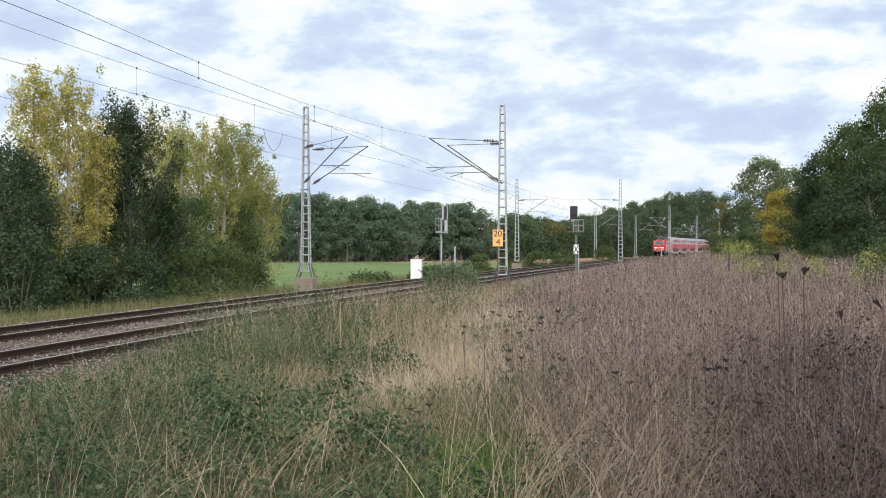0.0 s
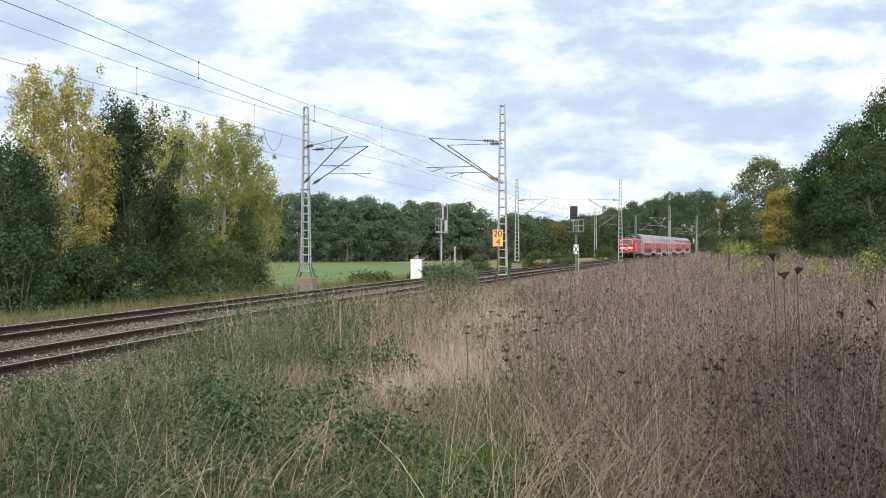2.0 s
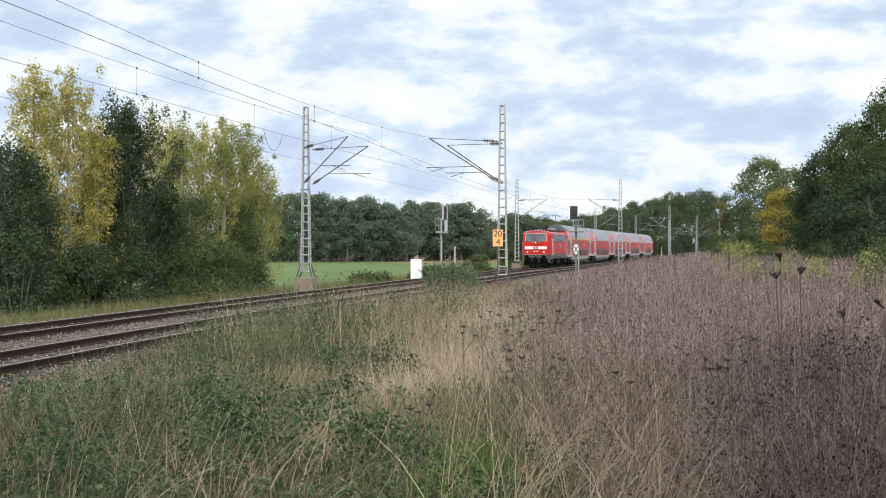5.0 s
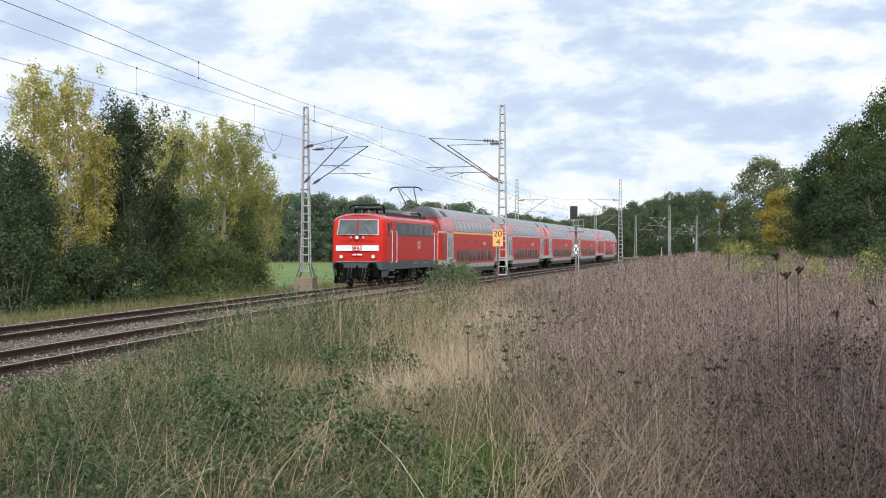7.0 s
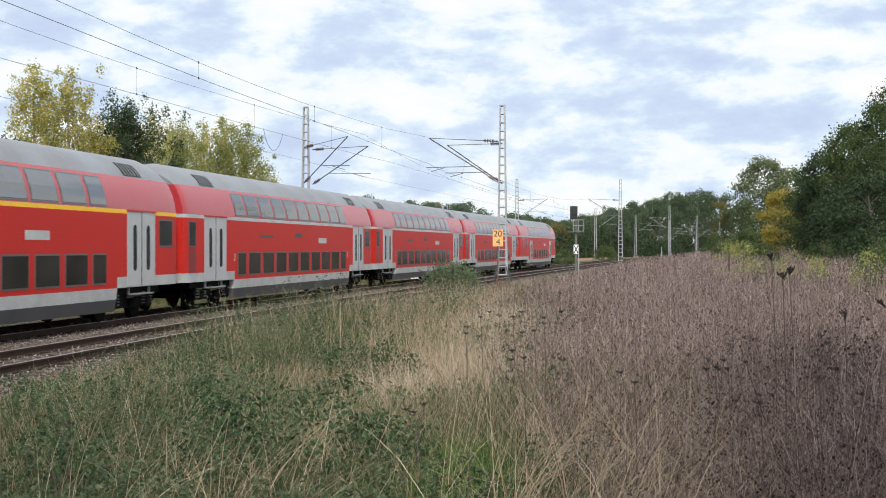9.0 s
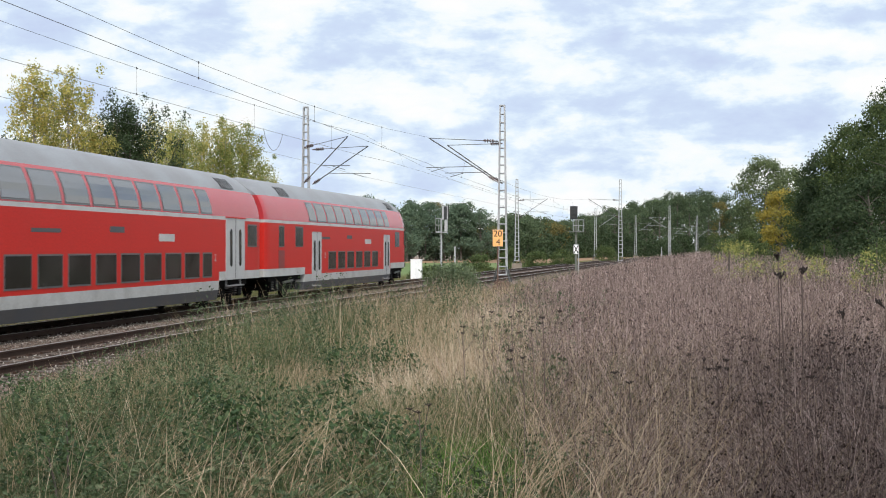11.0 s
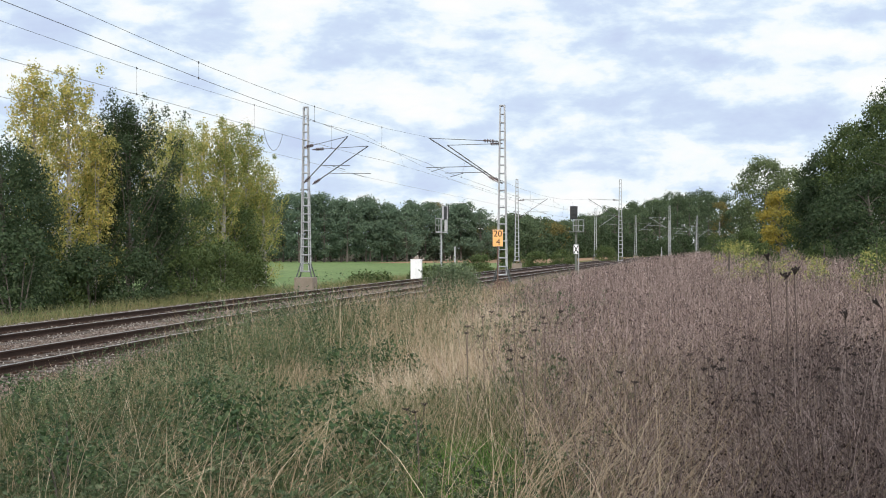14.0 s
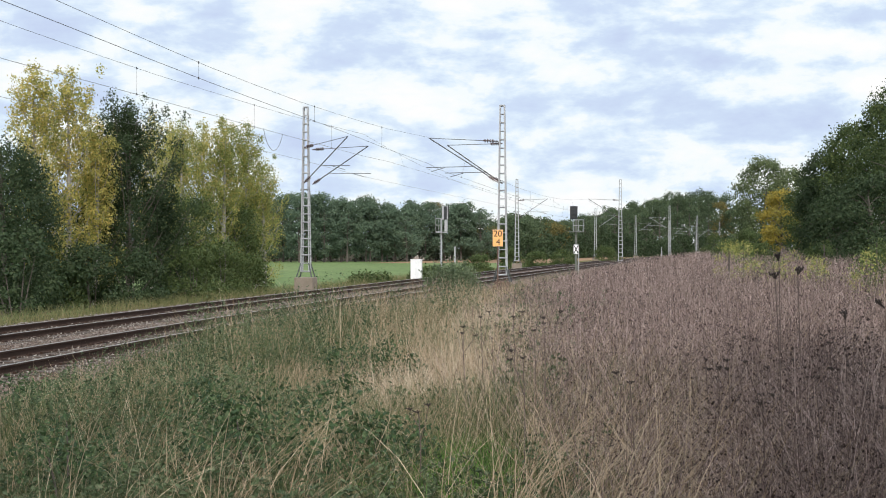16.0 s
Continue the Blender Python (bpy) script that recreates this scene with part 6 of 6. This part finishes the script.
# straw
for n, y0, y1, wd in ((30000, 5, 18, 0.0045), (36000, 18, 45, 0.008), (20000, 45, 110, 0.016)):
    x, y = scatter(n, y0, y1, -0.34, 0.34)
    s, q = field_of(x, y)
    z_ = zone(x, y)
    pr = np.where(z_ == 1, 0.95, np.where(z_ == 0, 0.24 + 0.25 * (wobble(x, y, 0.8, 4.0) > 0.1), np.where((y < 13) & (x < 0.27 * y), 0.42, 0.07)))
    x, y = keep(x, y, (q > 6.6) & (rg.random(n) < pr))
    m = len(x)
    blades(x, y, tall(x, y, rg.uniform(0.45, 0.85, m)), rg.uniform(0.6, 1.4, m) * wd, rg.uniform(0.05, 0.6, m), "straw_grass", STRAW, "dry straw-coloured standing grass")
# bent straw stalks that lean to one side close to the viewer
x, y = scatter(520, 6.5, 13, -0.3, 0.1)
x2, y2 = scatter(1300, 5.0, 11, 0.03, 0.30)
x3, y3 = scatter(420, 6.2, 13, 0.10, 0.34)
x, y = np.concatenate([x, x2, x3]), np.concatenate([y, y2, y3])
s, q = field_of(x, y)
blades(x, y, rg.uniform(0.75, 1.2, len(x)), rg.uniform(0.0032, 0.0065, len(x)), rg.uniform(0.35, 1.5, len(x)), "leaning_stalks", STRAW, "long bent straw stalks leaning in the wind",
       lean_dir=rg.normal(0.2, 1.1, len(x)), segs=5)
# tussocks: sheaves of dry stalks that fan out from one root and lean with the wind
rt = np.random.default_rng(58)
for cx, cy, count, h in ((-1.72, 9.2, 60, 0.8), (-1.35, 8.9, 70, 0.75), (-0.85, 9.6, 60, 0.85), (-0.55, 9.0, 50, 0.65), (-1.1, 10.8, 60, 0.9), (-1.95, 11.5, 60, 0.85), (-0.3, 10.4, 70, 0.8), (-2.6, 10.8, 50, 0.7),
                         (0.05, 12.0, 90, 0.85), (-0.75, 12.6, 90, 0.9), (-1.6, 13.8, 80, 0.85), (-3.4, 14.0, 90, 0.65), (-2.7, 15.2, 70, 0.8), (0.55, 10.6, 70, 0.85), (0.75, 12.8, 80, 0.95),
                         (-1.2, 16.2, 90, 0.9), (-0.6, 17.5, 90, 0.9), (-2.0, 17.2, 80, 0.85), (-0.1, 15.6, 90, 0.85), (-1.5, 19.5, 90, 0.9), (0.2, 20.5, 90, 0.9)):
    px_, py_ = cx + rt.normal(size=count) * 0.16, cy + rt.normal(size=count) * 0.2
    blades(px_, py_, h * rt.uniform(0.55, 1.1, count), rt.uniform(0.0025, 0.006, count), rt.uniform(0.25, 1.15, count), "grass_tussock", STRAW if rt.random() < 0.85 else PALESTRAW,
           "tussock of dry stalks leaning with the wind", lean_dir=rt.normal(0.15, 0.8, count), segs=5)
# the fresh green patch, and the palest tufts of straw
n = 5500
x, y = rg.normal(0.10, 0.22, n), rg.normal(9.4, 0.65, n)
blades(x, y, rg.uniform(0.15, 0.48, n), rg.uniform(0.004, 0.010, n), rg.uniform(0.2, 1.1, n), "fresh_grass", FRESH, "fresh bright green tuft of grass")
for cx, cy, rx, ry, n, h in ((-0.28, 14.2, 0.30, 1.0, 1300, 0.74), (1.05, 25.0, 0.42, 3.5, 3600, 0.85), (-3.6, 13.2, 0.7, 0.7, 1100, 0.4), (0.75, 15.5, 0.25, 0.9, 700, 0.6), (0.5, 18.0, 0.4, 1.6, 1200, 0.7)):
    x, y = rg.normal(cx, rx, n), rg.normal(cy, ry, n)
    blades(x, y, rg.uniform(0.35, 1.0, n) * h, rg.uniform(0.006, 0.013, n), rg.uniform(0.05, 0.8, n), "straw_tuft", PALESTRAW, "pale bleached tuft of straw grass")


def herbs(n, y0, y1, leaf_len, h0, h1, leaves, name, label, pick):
    """Leafy green weeds: a stem with leaves all the way up."""
    x, y = scatter(n, y0, y1)
    s, q = field_of(x, y)
    ok = (q > 6.8) & pick(x, y)
    x, y = keep(x, y, ok)
    n = len(x)
    h = tall(x, y, rg.uniform(h0, h1, n))
    f = rg.uniform(0.15, 1.0, (n, leaves))
    a = rg.uniform(0, 2 * math.pi, (n, leaves))
    r = rg.uniform(0.2, 1.0, (n, leaves)) * leaf_len * 1.1
    c = np.stack([x[:, None] + r * np.cos(a), y[:, None] + r * np.sin(a), (ground_z(x, y) - 0.02)[:, None] + f * h[:, None]], 2)
    v, fc = quads_at(c.reshape(-1, 3), leaf_len, rg, 0.5, 0.45)
    return tagged(mesh_np(name, v, fc, HERB), label, "weeds", kind="stuff")


herbs(5200, 4.6, 14, 0.052, 0.30, 0.70, 34, "green_weeds", "leafy green weeds among the grass", lambda x, y: (zone(x, y) == 0) & (wobble(x, y, 1.1, 3.0) > -0.25))
herbs(12500, 14, 36, 0.052, 0.4, 0.8, 26, "green_weeds", "leafy green weeds among the grass", lambda x, y: (zone(x, y) == 0) & (wobble(x, y, 0.8, 3.0) > -0.2))
herbs(6500, 30, 100, 0.085, 0.4, 0.8, 20, "green_weeds", "leafy green weeds among the grass", lambda x, y: (zone(x, y) == 0) & (wobble(x, y, 0.5, 3.0) > -0.2))


# low dark brambles and nettles in clumps
BRAMBLE = leafy("bramble_leaf", [(0.02, 0.042, 0.02), (0.04, 0.075, 0.03), (0.065, 0.11, 0.042), (0.12, 0.165, 0.075)], 0.2, 0.9, 0.2)
rb = np.random.default_rng(31)
for i in range(30):
    d_ = rb.uniform(9.0, 21.0)
    u_ = rb.uniform(-0.32, -0.03)
    x_ = u_ * d_
    if rail_coords(x_, d_)[1] < 8.0:
        continue
    tree(x_, d_, float(ground_z(x_, d_)) + rb.uniform(0.42, 0.75), rb.uniform(0.5, 1.1), 0.0, BRAMBLE, BARK, "low dark green bramble among the grass", "bush", 1300, 30, 0.038, 0.11, seed=800 + i,
         group="brambles in the meadow", name="bramble", category="bramble")


# dead weeds: upright stems with forked side twigs and dark seed heads
def dead_weeds(n, y0, y1, thick, twigs, heads, lo, hi, power=1.0, hscale=1.0):
    x, y = scatter(n, y0, y1, lo, hi, power)
    s, q = field_of(x, y)
    ok = (q > np.where(y > 60, 8.4, 9.8)) & (zone(x, y) == 2)
    x, y = keep(x, y, ok)
    q = q[ok]
    n = len(x)
    low = np.where(y > 25, np.clip((q - 6.5) / 6.0, 0.5, 1), 1)
    h = (0.5 + 0.62 * rg.uniform(0, 1, n) ** 0.8) * hscale * low * (0.92 + 0.2 * wobble(x, y, 0.5, 5.0)) * np.where(x < 0.25 * y, np.clip((y - 2.5) / 7.0, 0.5, 1), 1.0)
    z = ground_z(x, y) - 0.02
    lean_a, lean_r = rg.uniform(0, 2 * math.pi, n), np.abs(rg.normal(0, 0.25, n))
    tipx, tipy = x + lean_r * h * np.cos(lean_a), y + lean_r * h * np.sin(lean_a)
    segs_a, segs_b, wid = [np.stack([x, y, z], 1)], [np.stack([tipx, tipy, z + h], 1)], [np.full(n, thick)]
    ends = [segs_b[0]]
    for k in range(twigs):
        f = rg.uniform(0.30, 0.97, n)
        a = rg.uniform(0, 2 * math.pi, n)
        ln = rg.uniform(0.08, 0.32, n) * (1.2 - f * 0.6)
        p = segs_a[0] + (segs_b[0] - segs_a[0]) * f[:, None]
        e = p + np.stack([np.cos(a) * ln * 0.9, np.sin(a) * ln * 0.9, ln * rg.uniform(0.15, 1.0, n)], 1)
        segs_a.append(p), segs_b.append(e), wid.append(np.full(n, thick * 0.6))
        ends.append(e)
    a, b, w = np.concatenate(segs_a), np.concatenate(segs_b), np.concatenate(wid)
    m = len(a)
    fa = rg.uniform(0, math.pi, m)
    o = np.stack([np.cos(fa) * w / 2, np.sin(fa) * w / 2, np.zeros(m)], 1)
    v = np.stack([a - o, a + o, b + o * 0.5, b - o * 0.5], 1).reshape(-1, 3)
    tagged(mesh_np("dead_weeds", v, (np.arange(m) * 4)[:, None] + np.arange(4)[None], DEADWEED), "dense dead brown weeds with dry twigs", "weeds", kind="stuff")
    e = np.concatenate(ends)
    e = e[rg.random(len(e)) < heads * 3.6]
    v, f = quads_at(e, thick * 2.9, rg, 0.4, 1.0)
    v2, f2 = quads_at(e, thick * 2.5, rg, 0.0, 1.0)
    tagged(mesh_np("seed_heads", np.concatenate([v, v2]), np.concatenate([f, f2 + len(v)]), SEEDHEAD), "dark dry seed heads on dead weeds", "seed heads", kind="stuff")
    # withered leaf rags along the stems
    k = rg.integers(0, m, int(m * 0.25))
    c = a[k] + (b[k] - a[k]) * rg.uniform(0.1, 1, len(k))[:, None]
    v, f = quads_at(c, thick * 4.0, rg, 0.0, 0.3)
    e = np.concatenate(ends)
    pale = e[rg.random(len(e)) < (0.08 if y1 < 20 else 0.24)]
    v2, f2 = quads_at(pale + rg.normal(size=pale.shape) * 0.03, thick * 2.6, rg, 0.3, 0.6)
    tagged(mesh_np("seed_fluff", v2, f2, FLUFF), "pale dry husks on dead weeds", "weeds", kind="stuff")
    tagged(mesh_np("withered_leaves", v, f, DEADWEED), "withered brown leaves on dead weeds", "weeds", kind="stuff")


dead_weeds(3400, 5.2, 14, 0.0042, 13, 0.12, -0.02, 0.365)
dead_weeds(1500, 5.0, 12, 0.0046, 15, 0.12, 0.2, 0.365, 1.0, 1.05)
dead_weeds(9000, 14, 34, 0.0068, 9, 0.06, 0.0, 0.365)
dead_weeds(12000, 34, 80, 0.015, 7, 0.02, 0.02, 0.365)
dead_weeds(12000, 80, 230, 0.036, 5, 0.008, 0.04, 0.365, 1.0, 1.1)
for n, y0, y1, wd, ln in ((1500, 5.2, 14, 0.004, 0.5), (2600, 14, 34, 0.007, 0.55), (2200, 34, 80, 0.014, 0.6)):
    x, y = scatter(n, y0, y1, 0.03, 0.365)
    s, q = field_of(x, y)
    x, y = keep(x, y, (q > 10.5) & (zone(x, y) == 2))
    m = len(x)
    blades(x, y, rg.uniform(0.55, 1.15, m), rg.uniform(0.7, 1.3, m) * wd, rg.uniform(0.3, 1.1, m), "bent_stalks", DEADWEED, "crooked dead stalks among the weeds", segs=4)
# sparse growth outside the seen strip, so that the meadow goes on
n = 14000
x, y = rg.uniform(-14, 70, n), rg.uniform(-40, 120, n)
s, q = field_of(x, y)
x, y = keep(x, y, (q > 8.5) & (abs(x) > WEDGE * np.abs(y)) & (np.hypot(x, y) > 1.5))
m = len(x)
blades(x, y, rg.uniform(0.3, 0.8, m), rg.uniform(0.02, 0.04, m), rg.uniform(0.1, 0.8, m), "meadow_grass", GRASS, "long green and fading meadow grass")


def umbel_plant(col, dep, top, heads, label, seed, wide=1.0):
    """A single tall dead umbel: a stem with curled dark heads on short stalks."""
    rng = np.random.default_rng(seed)
    x = px_x(col, dep)
    gz = float(ground_z(x, dep))
    h = top - gz
    t = tagged(new("wild_carrot"), label, "dead plant", "tall dead umbels")
    t.matrix_basis = pose(x, dep, gz)
    stem = [Vector((0.02 * math.sin(3 * f), 0, -0.05 + f * (h + 0.05 - 0.05))) for f in np.linspace(0, 1, 6)]
    bm = B()
    limb(bm, stem, 0.0045, 0.003, 6)
    part("stem", bm, DEADBROWN, t)
    ends = [stem[-1]]
    for k in range(heads - 1):
        f = 0.72 + 0.2 * k / max(1, heads - 1)
        root = Vector((0.02 * math.sin(3 * f), 0, f * h))
        a = rng.uniform(0, 6.28)
        e = root + Vector((math.cos(a) * 0.10, math.sin(a) * 0.10, (0.98 - 0.06 * k - f) * h + 0.02))
        bm = B()
        limb(bm, [root, root.lerp(e, 0.5) + Vector((0, 0, -0.01)), e], 0.0028, 0.002, 5)
        part("side_stem", bm, DEADBROWN, t)
        ends.append(e)
    for e in ends:
        bm = B()
        r = rng.uniform(0.018, 0.026) * wide * (0.85 if 'yarrow' in label else 1.0)
        tilt = Vector((rng.normal() * 0.35, rng.normal() * 0.35, 0))
        for k in range(13):
            a = k * 2.399
            rr = r * math.sqrt((k + 0.5) / 13)
            rise = (0.028 + 0.010 * (rr / r)) / wide * rng.uniform(0.75, 1.25) * (0.5 if 'yarrow' in label else 1.0)
            tip = e + Vector((rr * math.cos(a) * rng.uniform(0.7, 1.2), rr * math.sin(a) * rng.uniform(0.7, 1.2), rise)) + tilt * rise
            tube(bm, e, tip, 0.0016, 4)
            bmesh.ops.create_icosphere(bm, subdivisions=1, radius=0.0042 if 'yarrow' in label else 0.0055, matrix=Matrix.Translation(tip))
        part("umbel", bm, DARKHEAD, t, "dark curled seed umbel")
    return t


ry_ = np.random.default_rng(77)
DEADBROWN = painted("dead_brown_stem", (0.15, 0.11, 0.095), 0.9, 0.3, 20)
DARKHEAD = painted("dark_brown_umbel", (0.035, 0.025, 0.02), 0.9, 0.3, 30)
UMBELS = [(umbel_plant(c, d, z, n, lab, i, w), c, d) for i, (c, d, z, n, w, lab) in enumerate([
    (1384, 6.6, 1.90, 1, 1.35, "tall dead wild carrot with curled umbel"), (1409, 6.8, 1.915, 1, 1.1, "tall dead wild carrot with curled umbel"),
    (1372, 8.0, 1.97, 1, 0.9, "tall dead wild carrot with curled umbel"), (1562, 7.0, 1.74, 1, 1.0, "tall dead wild carrot with curled umbel"), (1490, 7.5, 1.66, 1, 0.9, "tall dead wild carrot with curled umbel")]
    + [(c, d, z, n, 1.35, "dead yarrow with flat dark seed heads") for c, d, z, n in (
        (1447, 6.4, 1.44, 2), (1532, 7.4, 1.42, 3), (1470, 8.3, 1.47, 2), (1556, 6.0, 1.35, 3), (1286, 8.1, 1.33, 2), (958, 9.5, 1.56, 2), (944, 10.4, 1.42, 3), (822, 11.0, 1.36, 3),
        (852, 12.2, 1.43, 2), (738, 8.6, 1.02, 3), (1345, 6.6, 1.30, 2), (922, 8.8, 1.34, 3), (906, 11.4, 1.47, 2), (1120, 7.6, 1.30, 2))]
    + [(ry_.uniform(1190, 1566), dep_, ry_.uniform(1.12, 1.36), int(ry_.integers(1, 4)), ry_.uniform(0.8, 1.25), "dead yarrow with flat dark seed heads") for dep_ in ry_.uniform(7.4, 11.5, 26)])]


# ---------------- what moves ----------------
TRAIN_S0, TRAIN_V = 320.40, 35.93


def motions():
    turn = math.degrees(30.0 / 2450.0)
    walk(BACKDROP, [(0.0, pose(0, 0, 0)), (16.0, pose(0, 0, 0, 0, 0, -turn))])
    for car, start, length in CARS:
        rows = []
        for i in range(65):
            t = i * 0.25
            s = TRAIN_S0 - TRAIN_V * t + start
            xa, ya, _ = rail_at(s + 0.16 * length)
            xb, yb, _ = rail_at(s + 0.84 * length)
            ux, uy = (xa - xb) / math.hypot(xa - xb, ya - yb), (ya - yb) / math.hypot(xa - xb, ya - yb)
            cx, cy = (xa + xb) / 2 + ux * length / 2, (ya + yb) / 2 + uy * length / 2
            rows.append((t, pose(cx, cy, 0, 0, 0, math.degrees(math.atan2(-uy, -ux)))))
        walk(car, rows)
    # tall dead stalks sway a little in the wind
    for i, (plant, column, depth) in enumerate(UMBELS):
        base = plant.matrix_basis.copy()
        rows = []
        for k in range(33):
            t = 0.5 * k
            a = 0.9 * math.sin(1.1 * t + i) + 0.5 * math.sin(2.3 * t + 2 * i)
            rows.append((t, base @ pose(0, 0, 0, 0.4 * a, a, 0)))
        walk(plant, rows)


motions()
